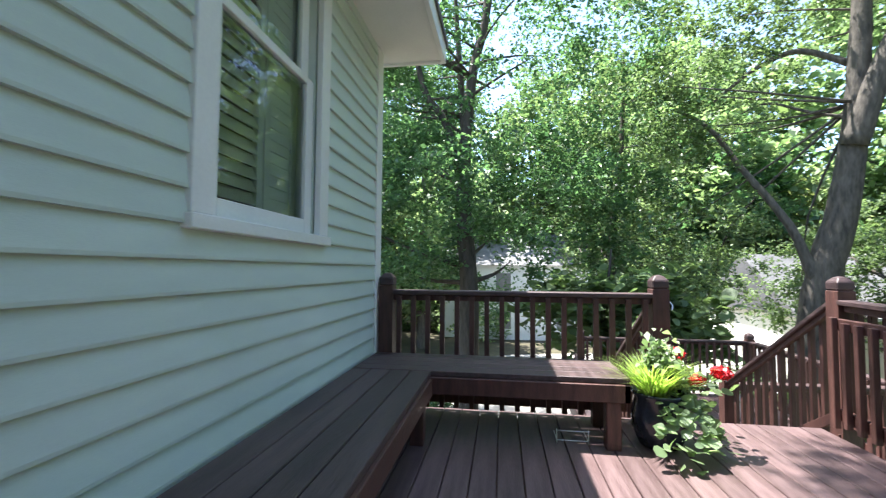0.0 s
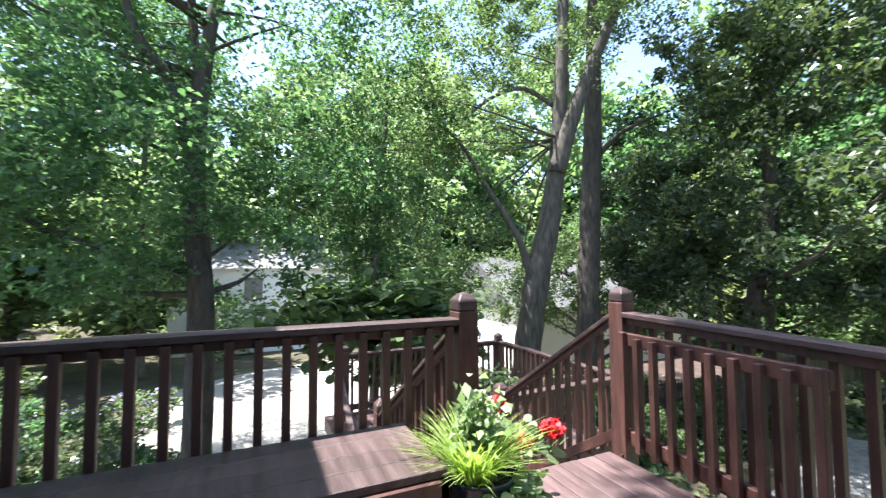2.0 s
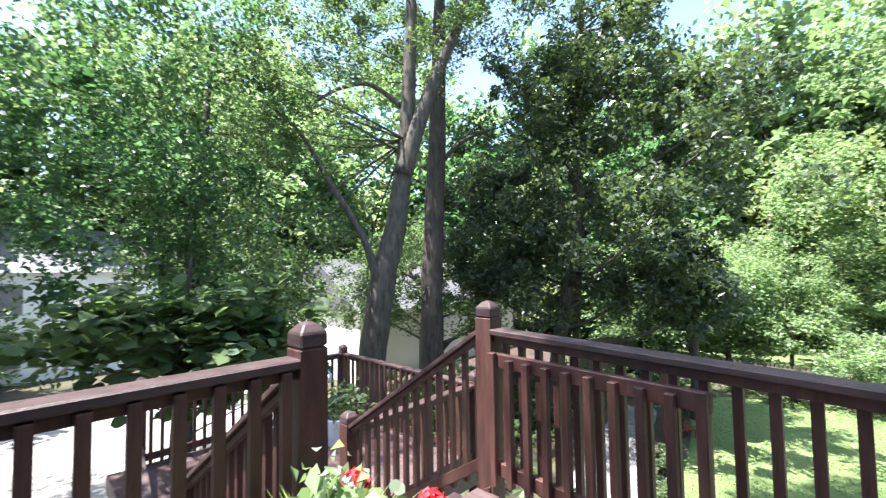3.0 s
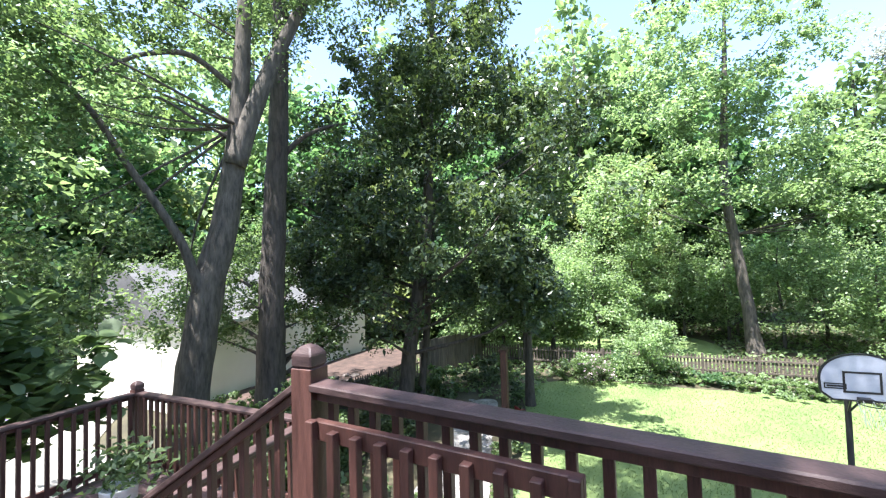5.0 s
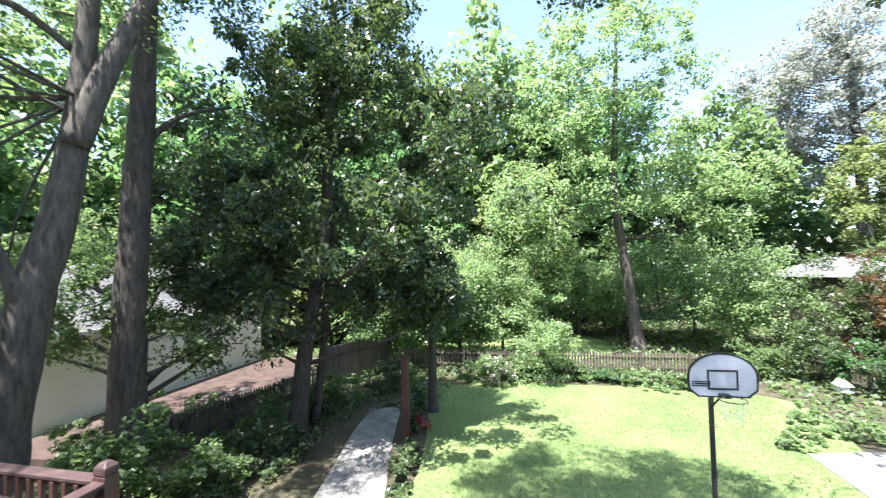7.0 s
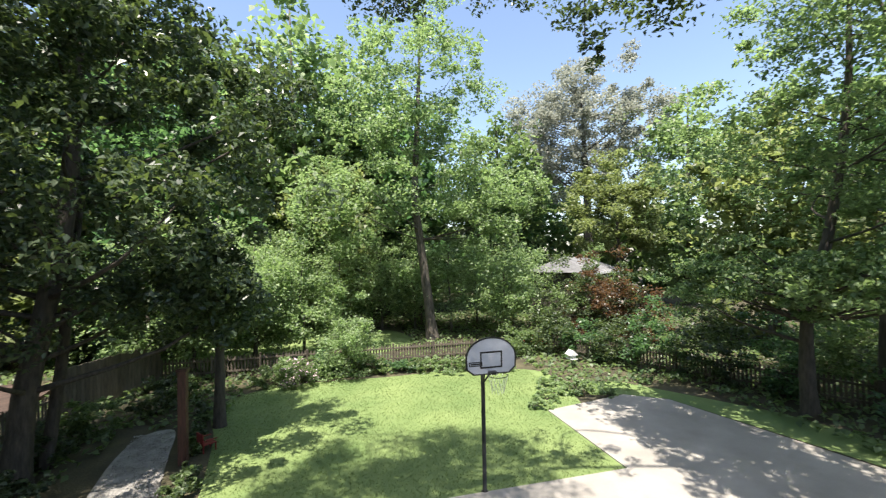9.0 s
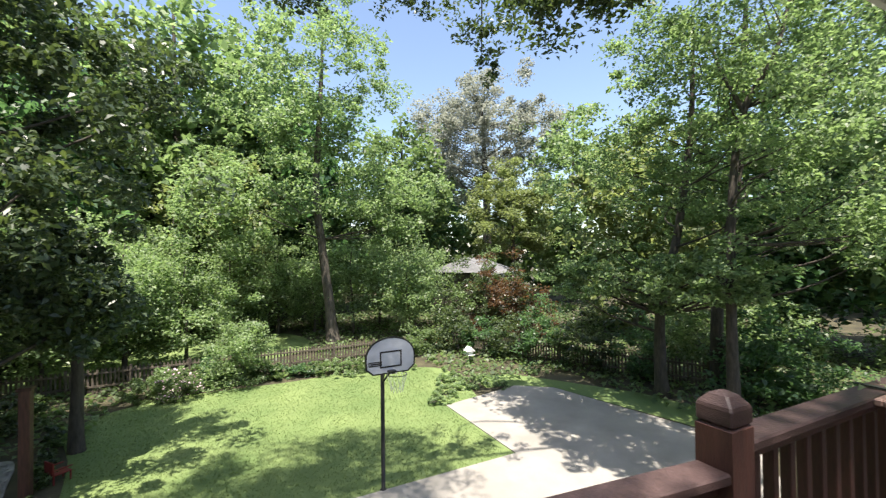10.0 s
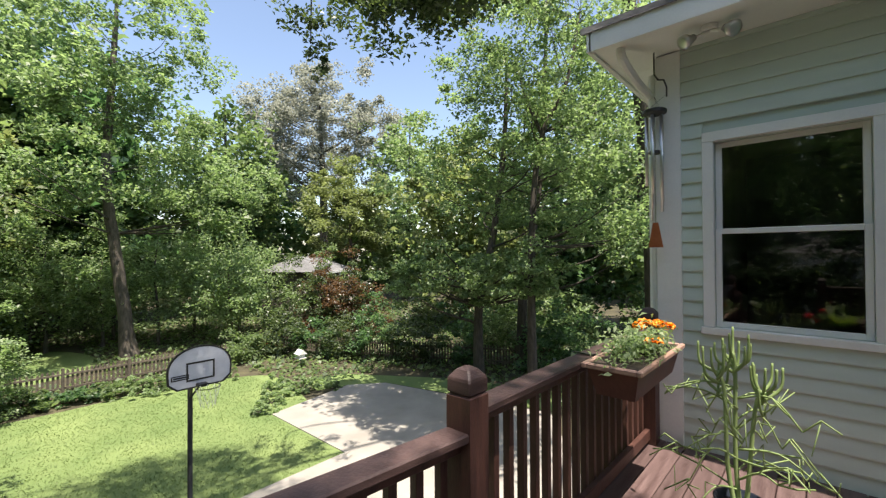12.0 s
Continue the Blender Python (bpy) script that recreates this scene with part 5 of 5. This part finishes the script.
for i in range(10):
    a, b = 2 * math.pi * i / 10, 2 * math.pi * (i + 0.5) / 10
    for q in (b, b - 2 * math.pi / 10):
        tube(bm, [(0.225 * math.cos(a), BB_Y + 0.40 + 0.225 * math.sin(a), 3.045), (0.17 * math.cos(q), BB_Y + 0.40 + 0.17 * math.sin(q), 2.85), (0.13 * math.cos(a), BB_Y + 0.40 + 0.13 * math.sin(a), 2.66)], [0.003] * 3, 4)
part("net", bm, M_SHUTTER, rim, "thin white net")
bm = bmesh.new()
for s in (-0.12, 0.12):
    tube(bm, [(0, 0, 2.6), (s, BB_Y, 3.15)], [0.02, 0.02], 6)
    tube(bm, [(0, 0, 2.92), (s, BB_Y, 3.45)], [0.02, 0.02], 6)
box(bm, -0.09, BB_Y + 0.03, 3.0, 0.09, BB_Y + 0.19, 3.06, 0.004)
part("bracket", bm, M_BLACK, hoop)

# post by the path
garden_post = thing("garden_post", "dark square wooden post beside the gravel path", "post", at=(16.0, 7.75, YARD))
bm = bmesh.new()
box(bm, -0.11, -0.11, -0.1, 0.11, 0.11, 2.6, 0.015)
part("shaft", bm, M_RAIL, garden_post)
bm = bmesh.new()
box(bm, -0.14, -0.14, 2.58, 0.14, 0.14, 2.66, 0.01)
part("cap", bm, M_RAIL, garden_post)
chair = thing("garden_chair", "small red garden chair beside the post", "chair", at=(16.7, 7.35, YARD), turn=40)
chair.scale = (0.8, 0.8, 0.62)
for nm, b in (("seat", (-0.25, -0.25, 0.36, 0.25, 0.25, 0.40)), ("backrest", (-0.25, 0.22, 0.40, 0.25, 0.26, 0.9)), ("leg", (-0.24, -0.24, 0, -0.20, -0.20, 0.36)), ("leg", (0.20, -0.24, 0, 0.24, -0.20, 0.36)), ("leg", (-0.24, 0.2, 0, -0.20, 0.24, 0.36)), ("leg", (0.20, 0.2, 0, 0.24, 0.24, 0.36)), ("armrest", (-0.29, -0.25, 0.58, -0.23, 0.25, 0.61)), ("armrest", (0.23, -0.25, 0.58, 0.29, 0.25, 0.61))):
    bm = bmesh.new()
    box(bm, *b, 0.006)
    part(nm, bm, M_CHAIR, chair)
feeder = thing("bird_feeder", "small white bird house on a thin black pole", "bird feeder", at=(21.7, -7.7, YARD))
feeder.scale = (1.1, 1.1, 0.9)
bm = bmesh.new()
lathe(bm, [(0.02, -0.05), (0.02, 0.55)], 8)
part("pole", bm, M_BLACK, feeder)
bm = bmesh.new()
box(bm, -0.22, -0.18, 0.55, 0.22, 0.18, 0.59, 0.006)
box(bm, -0.15, -0.12, 0.59, 0.15, 0.12, 0.80, 0.006)
part("box", bm, M_TRIM, feeder)
bm = bmesh.new()
v = [bm.verts.new(p) for p in ((-0.24, -0.2, 0.79), (0.24, -0.2, 0.79), (0.24, 0, 1.03), (-0.24, 0, 1.03), (0.24, 0.2, 0.79), (-0.24, 0.2, 0.79))]
for f in ((0, 1, 2, 3), (3, 2, 4, 5), (0, 3, 5), (1, 4, 2), (0, 5, 4, 1)):
    bm.faces.new([v[i] for i in f])
part("roof", bm, M_TRIM, feeder)

# ---- plants and things on the deck ----


def blades(rng, n, length, width, spread, origin, lift=0.8):
    """Arching strap leaves as strips of quads."""
    out = []
    for _ in range(n):
        a = rng.uniform(0, 2 * math.pi)
        L = length * rng.uniform(0.55, 1.1)
        reach = spread * rng.uniform(0.3, 1.0)
        r0 = rng.uniform(0, 0.08)
        d = np.array((math.cos(a), math.sin(a), 0))
        s = np.array((-math.sin(a), math.cos(a), 0))
        prev = None
        for k in range(6):
            t = k / 5
            p = np.array(origin) + d * (r0 + reach * t ** 1.4) + np.array((0, 0, L * (1.25 * t - 0.55 * t ** 2.2 * (1.6 - lift)))) 
            w = width * (1 - t) ** 0.6 * 0.5
            cur = (p - s * w, p + s * w)
            if prev is not None:
                out.append((prev[0], prev[1], cur[1], cur[0]))
            prev = cur
    return np.array(out)


rng = np.random.default_rng(31)
pot = thing("potted_plant", "dark glazed pot overflowing with grasses, vines and red geraniums", "potted plant", at=(2.17, 4.47, 0))
bm = bmesh.new()
lathe(bm, [(0.09, 0.0), (0.125, 0.02), (0.165, 0.12), (0.17, 0.22), (0.15, 0.31), (0.165, 0.335), (0.165, 0.35), (0.145, 0.35), (0.14, 0.31)], 28)
part("pot", bm, M_POT, pot, "dark glazed ceramic pot", soft=True)
bm = bmesh.new()
lathe(bm, [(0.142, 0.29), (0.139, 0.318), (0.02, 0.325)], 20)
part("soil", bm, M_POTSOIL, pot)
mesh_part("grass_tuft", quads("grass_tuft", blades(rng, 460, 0.30, 0.009, 0.33, (-0.05, -0.03, 0.31)), L_BRIGHT), L_BRIGHT, pot, "bright yellow-green arching grass")
sp = rng.normal(0, 1, (500, 3)) * np.array((0.06, 0.06, 0.08)) + np.array((0.03, 0.04, 0.48))
mesh_part("tall_foliage", quads("tall_foliage", leaf_quads(sp, 0.06, rng, 0.4), L_LIGHT), L_LIGHT, pot)
sp = rng.normal(0, 1, (60, 3)) * np.array((0.05, 0.05, 0.06)) + np.array((0.03, 0.04, 0.58))
tagged(mesh_part("pale_flowers", quads("pale_flowers", leaf_quads(sp, 0.04, rng, 0.6, 0.9), L_WHITE), L_WHITE, pot), kind="stuff")
bm = bmesh.new()
for i in range(7):
    a = i * 0.9
    tube(bm, [(0.02, 0.03, 0.31), (0.03 + 0.03 * math.cos(a), 0.04 + 0.03 * math.sin(a), 0.45), (0.03 + 0.08 * math.cos(a), 0.04 + 0.08 * math.sin(a), 0.64)], [0.004, 0.003, 0.002], 4)
part("stems", bm, L_MID, pot)
vp = []
for i in range(150):
    a, s = rng.uniform(-1.9, 0.5), rng.uniform(0, 1)
    vp.append((0.16 * math.cos(a) + 0.24 * s * math.cos(a), 0.16 * math.sin(a) + 0.24 * s * math.sin(a), 0.34 - 0.30 * s + rng.uniform(-0.03, 0.05)))
mesh_part("trailing_vine", quads("trailing_vine", leaf_quads(np.array(vp), 0.062, rng, 1.0, 1.0, 0.08, broad=True), L_LIGHT), L_LIGHT, pot, "broad light green trailing leaves")
gp = rng.normal(0, 1, (90, 3)) * np.array((0.11, 0.11, 0.06)) + np.array((0.22, 0.10, 0.36))
mesh_part("geranium_leaves", quads("geranium_leaves", leaf_quads(gp, 0.06, rng, 1.0, 1.0, 0.08, broad=True), L_MID), L_MID, pot)
for hx, hy, hz in ((0.16, 0.12, 0.57), (0.32, -0.09, 0.50), (0.36, -0.06, 0.49), (0.24, 0.02, 0.42)):
    bp = rng.normal(0, 1, (90, 3))
    bp = bp / np.linalg.norm(bp, axis=1)[:, None] * np.array((0.045, 0.045, 0.035)) + np.array((hx, hy, hz))
    mesh_part("flower_head", quads("flower_head", leaf_quads(bp, 0.03, rng, 0.5, 0.9), M_RED), M_RED, pot, "bright red geranium flower")
    bm = bmesh.new()
    tube(bm, [(0.1, 0.04, 0.30), (hx * 0.7, hy * 0.7, hz - 0.08), (hx, hy, hz - 0.02)], [0.004, 0.003, 0.003], 4)
    part("flower_stem", bm, L_MID, pot)

bucket = thing("white_planter", "white cylindrical pot with a leafy plant on the landing", "potted plant", at=(4.62, 8.45, LAND))
bm = bmesh.new()
lathe(bm, [(0.13, 0.0), (0.14, 0.01), (0.165, 0.34), (0.17, 0.36), (0.155, 0.36), (0.15, 0.30)], 24)
part("pot", bm, M_BUCKET, bucket, soft=True)
bp = rng.normal(0, 1, (420, 3)) * np.array((0.17, 0.17, 0.12)) + np.array((0.08, 0.06, 0.50))
mesh_part("leaves", quads("leaves", leaf_quads(bp, 0.09, rng, 0.8), L_MID), L_MID, bucket)

# planter box on the railing
planter = thing("planter_box", "brown rectangular planter with orange marigolds on the railing", "planter", at=(3.18, 0.40, 0.76), turn=90)
bm = bmesh.new()
lo = [bm.verts.new((sx * 0.37, sy * 0.10, 0.0)) for sx, sy in ((-1, -1), (1, -1), (1, 1), (-1, 1))]
hi = [bm.verts.new((sx * 0.42, sy * 0.135, 0.16)) for sx, sy in ((-1, -1), (1, -1), (1, 1), (-1, 1))]
for i in range(4):
    bm.faces.new((lo[i], lo[(i + 1) % 4], hi[(i + 1) % 4], hi[i]))
bm.faces.new(list(reversed(lo)))
bm.faces.new(hi)
part("box", bm, M_PLANTER, planter)
bm = bmesh.new()
for a in ((-0.445, -0.16, 0.15, 0.445, -0.13, 0.18), (-0.445, 0.13, 0.15, 0.445, 0.16, 0.18), (-0.445, -0.13, 0.15, -0.415, 0.13, 0.18), (0.415, -0.13, 0.15, 0.445, 0.13, 0.18)):
    box(bm, *a, 0.006)
part("rim", bm, M_RIM, planter, "pale sun-faded planter rim")
bm = bmesh.new()
box(bm, -0.414, -0.129, 0.155, 0.414, 0.129, 0.168)
part("soil", bm, M_POTSOIL, planter)
for s in (-0.25, 0.25):
    bm = bmesh.new()
    box(bm, s - 0.015, -0.165, 0.150, s + 0.015, -0.161, 0.186)
    box(bm, s - 0.015, -0.29, 0.182, s + 0.015, -0.161, 0.186)
    part("bracket", bm, M_BLACK, planter, "black hanging bracket over the rail")
fp = rng.normal(0, 1, (1300, 3)) * np.array((0.19, 0.075, 0.05)) + np.array((0, 0, 0.21))
fp = fp[fp[:, 2] > 0.17]
mesh_part("foliage", quads("foliage", leaf_quads(fp, 0.045, rng, 0.6, 0.4), L_LIGHT), L_LIGHT, planter, "feathery green marigold foliage")
for hx, hy, hz in ((-0.36, 0.02, 0.31), (-0.31, -0.05, 0.315), (-0.26, 0.05, 0.32), (-0.06, 0.10, 0.25), (-0.22, -0.06, 0.30), (-0.33, 0.09, 0.30), (-0.02, 0.07, 0.245)):
    bp = rng.normal(0, 1, (50, 3))
    bp = bp / np.linalg.norm(bp, axis=1)[:, None] * np.array((0.032, 0.032, 0.018)) + np.array((hx, hy, hz))
    mesh_part("flower_head", quads("flower_head", leaf_quads(bp, 0.03, rng, 0.8, 0.9), M_ORANGE), M_ORANGE, planter, "orange marigold flower")

# pencil cactus in a pot at the wall
cactus = thing("pencil_cactus", "tall pale green pencil cactus with bare branching stems", "potted plant", at=(2.67, 0.45, 0))
cactus.scale = (0.88, 0.88, 1.24)
bm = bmesh.new()
lathe(bm, [(0.09, 0.0), (0.10, 0.01), (0.13, 0.20), (0.14, 0.22), (0.125, 0.22), (0.12, 0.18)], 24)
part("pot", bm, M_POT, cactus, soft=True)
bm = bmesh.new()
lathe(bm, [(0.118, 0.15), (0.117, 0.185), (0.02, 0.19)], 20)
part("soil", bm, M_POTSOIL, cactus)
cr = random.Random(4)
crown_of = []
for lx, ly, top in ((0.02, 0.0, 0.74), (0.07, 0.03, 0.66), (-0.07, -0.01, 0.60)):
    bm = bmesh.new()
    line, rad = smooth_line([(lx * 0.3, ly, 0.18), (lx * 0.7 + 0.01, ly, top * 0.55), (lx, ly, top), (lx * 1.5, ly, top + 0.08)], [0.014, 0.0125, 0.011, 0.010], 4)
    tube(bm, line, rad, 8)
    part("main_stem", bm, L_PENCIL, cactus, "thick pale green upright stem", soft=True)
    crown_of.append(line[-1])
# candelabra of upright fingers on each main stem
for c in crown_of:
    for k in range(9):
        a, out = k * 0.7 + cr.uniform(-0.2, 0.2), cr.uniform(0.035, 0.10)
        low = c + Vector((0, 0, -cr.uniform(0.0, 0.10)))
        e = low + Vector((out * math.cos(a), out * 0.8 * math.sin(a), cr.uniform(0.03, 0.06)))
        bm = bmesh.new()
        line, rad = smooth_line([low, e, e + Vector((0.01 * math.cos(a), 0.01 * math.sin(a), cr.uniform(0.06, 0.11)))], [0.007, 0.0078, 0.006], 4)
        tube(bm, line, rad, 7)
        part("finger_stem", bm, L_PENCIL, cactus, soft=True)
# long thin arching stems lower down, each with a fork
for k in range(22):
    a, z = k * 2.4 + cr.uniform(-0.3, 0.3), 0.26 + 0.46 * (k % 11) / 11
    p, length = Vector((0.01, 0, z)), cr.uniform(0.18, 0.36)
    d = Vector((math.cos(a), 0.7 * math.sin(a), 0))
    m1, e = p + d * length * 0.55 + Vector((0, 0, cr.uniform(0.01, 0.07))), p + d * length + Vector((0, 0, cr.uniform(-0.09, 0.06)))
    bm = bmesh.new()
    line, rad = smooth_line([p, m1, e], [0.005, 0.0042, 0.0036], 4)
    tube(bm, line, rad, 6)
    stem = part("arching_stem", bm, L_PENCIL, cactus, soft=True)
    for q, r in ((e, 0.0036), (e, 0.0036), (m1, 0.0036)):
        bm = bmesh.new()
        tube(bm, [q, q + d * 0.05 + Vector((cr.uniform(-0.05, 0.05), cr.uniform(-0.04, 0.04), cr.uniform(-0.06, 0.06))), q + d * 0.10 + Vector((cr.uniform(-0.08, 0.08), cr.uniform(-0.06, 0.06), cr.uniform(-0.10, 0.09)))], [r, r * 1.1, r * 0.8], 6)
        part("twig", bm, L_PENCIL, stem, soft=True)

# wind chime at the corner
chime = thing("wind_chime", "aluminium wind chime with a copper sail hanging from the eave", "wind chime", at=(3.34, -0.60, 0))
bm = bmesh.new()
tube(bm, [(0, 0.0, 3.16), (0.0, 0, 2.98), (-0.03, 0, 2.93), (-0.07, 0, 2.92), (-0.09, 0, 2.86), (-0.09, 0, 2.78)], [0.007] * 6, 6)
part("hook", bm, M_BLACK, chime)
bm = bmesh.new()
lathe(bm, [(0.085, 2.66), (0.09, 2.665), (0.09, 2.685), (0.085, 2.69)], 24)
part("top_disc", bm, M_BLACK, chime)
bm = bmesh.new()
lathe(bm, [(0.04, 2.335), (0.042, 2.34), (0.042, 2.355), (0.04, 2.36)], 18)
part("striker", bm, M_BLACK, chime)
for i in range(5):
    a = 2 * math.pi * i / 5 + 0.3
    bm = bmesh.new()
    lathe(bm, [(0.013, 1.94 - 0.07 * i + 0.14), (0.013, 2.64)], 10, (0.06 * math.cos(a), 0.06 * math.sin(a), 0))
    part("tube", bm, M_ALU, chime, soft=True)
bm = bmesh.new()
tube(bm, [(0, 0, 2.66), (0, 0, 1.78)], [0.0015, 0.0015], 4)
for k in range(3):
    a = 2 * math.pi * k / 3
    tube(bm, [(-0.09 if k == 0 else 0, 0, 2.8), (0.07 * math.cos(a), 0.07 * math.sin(a), 2.69)], [0.0015, 0.0015], 4)
part("cord", bm, M_BLACK, chime)
bm = bmesh.new()
a = [bm.verts.new(p) for p in ((-0.055, -0.004, 1.58), (0.055, -0.004, 1.58), (0.02, -0.004, 1.78), (-0.02, -0.004, 1.78))]
b = [bm.verts.new((v.co.x, 0.004, v.co.z)) for v in a]
bm.faces.new(a)
bm.faces.new(list(reversed(b)))
for i in range(4):
    bm.faces.new((a[i], b[i], b[(i + 1) % 4], a[(i + 1) % 4]))
part("sail", bm, M_COPPER, chime)

# downspout and gutter at the corner
spout = thing("downspout", "white aluminium downspout running down the house corner", "downspout")
bm = bmesh.new()
pts, rad = smooth_line([(3.52, BY + 0.36, 3.22), (3.52, BY + 0.34, 3.10), (3.47, BY + 0.10, 2.95), (3.41, BY - 0.06, 2.82), (3.41, BY - 0.08, 2.5), (3.41, BY - 0.08, -3.9)], [0.036] * 6, 4)
tube(bm, pts, rad, 8)
part("pipe", bm, M_TRIM, spout)
for z in (2.4, 0.9):
    bm = bmesh.new()
    box(bm, 3.36, BY - 0.13, z, 3.452, BY - 0.03, z + 0.03, 0.003)
    part("strap", bm, M_TRIM, spout)
flood = thing("floodlight", "twin-bulb outdoor floodlight under the eave", "floodlight", at=(2.93, -0.46, 3.168))
bm = bmesh.new()
lathe(bm, [(0.05, -0.03), (0.055, -0.02), (0.055, 0.0)], 16)
part("base", bm, M_TRIM, flood)
for s in (-1, 1):
    bm = bmesh.new()
    tube(bm, [(0.0, 0, -0.03), (0.05 * s, 0.01, -0.05), (0.09 * s, 0.02, -0.06)], [0.012, 0.012, 0.012], 8)
    arm = part("arm", bm, M_TRIM, flood, soft=True)
    bm = bmesh.new()
    tube(bm, [(0.09 * s, 0.02, -0.05), (0.11 * s, 0.03, -0.065), (0.14 * s, 0.06, -0.085), (0.155 * s, 0.075, -0.098), (0.16 * s, 0.08, -0.102)], [0.022, 0.03, 0.052, 0.056, 0.03], 16)
    part("bulb", bm, M_ALU, arm, "silvery reflector bulb", soft=True)

# wire stand under the bench
stand = thing("wire_stand", "small white wire stand under the bench end", "plant stand", at=(1.62, 4.42, 0.0))
bm = bmesh.new()
for z in (0.02, 0.08):
    tube(bm, [(-0.1, 0, z), (0.1, 0, z)], [0.003, 0.003], 6)
for x in (-0.1, 0.1):
    tube(bm, [(x, 0, 0.0), (x, 0, 0.09)], [0.003, 0.003], 6)
    tube(bm, [(x, 0, 0.02), (x, 0.16, 0.02)], [0.003, 0.003], 6)
part("frame", bm, M_TRIM, stand, soft=True)

# ---- boards: siding and deck ----
W0 = DECK_END - 0.12
siding(wall_west, (AX - 0.006, W0, 0), -90, (0.0, W0 + 0.71), -0.011, 2.98, (W0 - WIN_A[1] - 0.11, W0 - WIN_A[0] + 0.11, WIN_A[2] - 0.05, WIN_A[3] + 0.12))
siding(wall_south, (AX + 0.03, BY - 0.006, 0), 0, (0.0, 3.178 - AX - 0.03), -0.011, 3.16, (WIN_B[0] - 0.075 - AX - 0.03, WIN_B[1] + 0.075 - AX - 0.03, WIN_B[2] - 0.06, WIN_B[3] + 0.075))


def plank_mesh(w, length):
    bm = bmesh.new()
    box(bm, 0, 0, -0.03, w, length, 0, 0.004)
    me = bpy.data.meshes.new("deck_plank")
    bm.to_mesh(me)
    bm.free()
    me.materials.append(M_DECK)
    return me


dp = plank_mesh(0.1385, DECK_END + 0.02 - BY)
pr = random.Random(3)
x = AX + 0.004
while x < 3.45:
    ob = new("deck_plank", dp)
    ob.parent = deck
    ob.matrix_basis = pose(x, BY + 0.004, pr.uniform(-0.0015, 0.0015))
    x += 0.1445
lp = plank_mesh(0.1385, 3.06)
x = 2.30
while x < 5.45:
    ob = new("landing_plank", lp)
    ob.parent = landing
    ob.matrix_basis = pose(x, 6.62, LAND)
    x += 0.1445
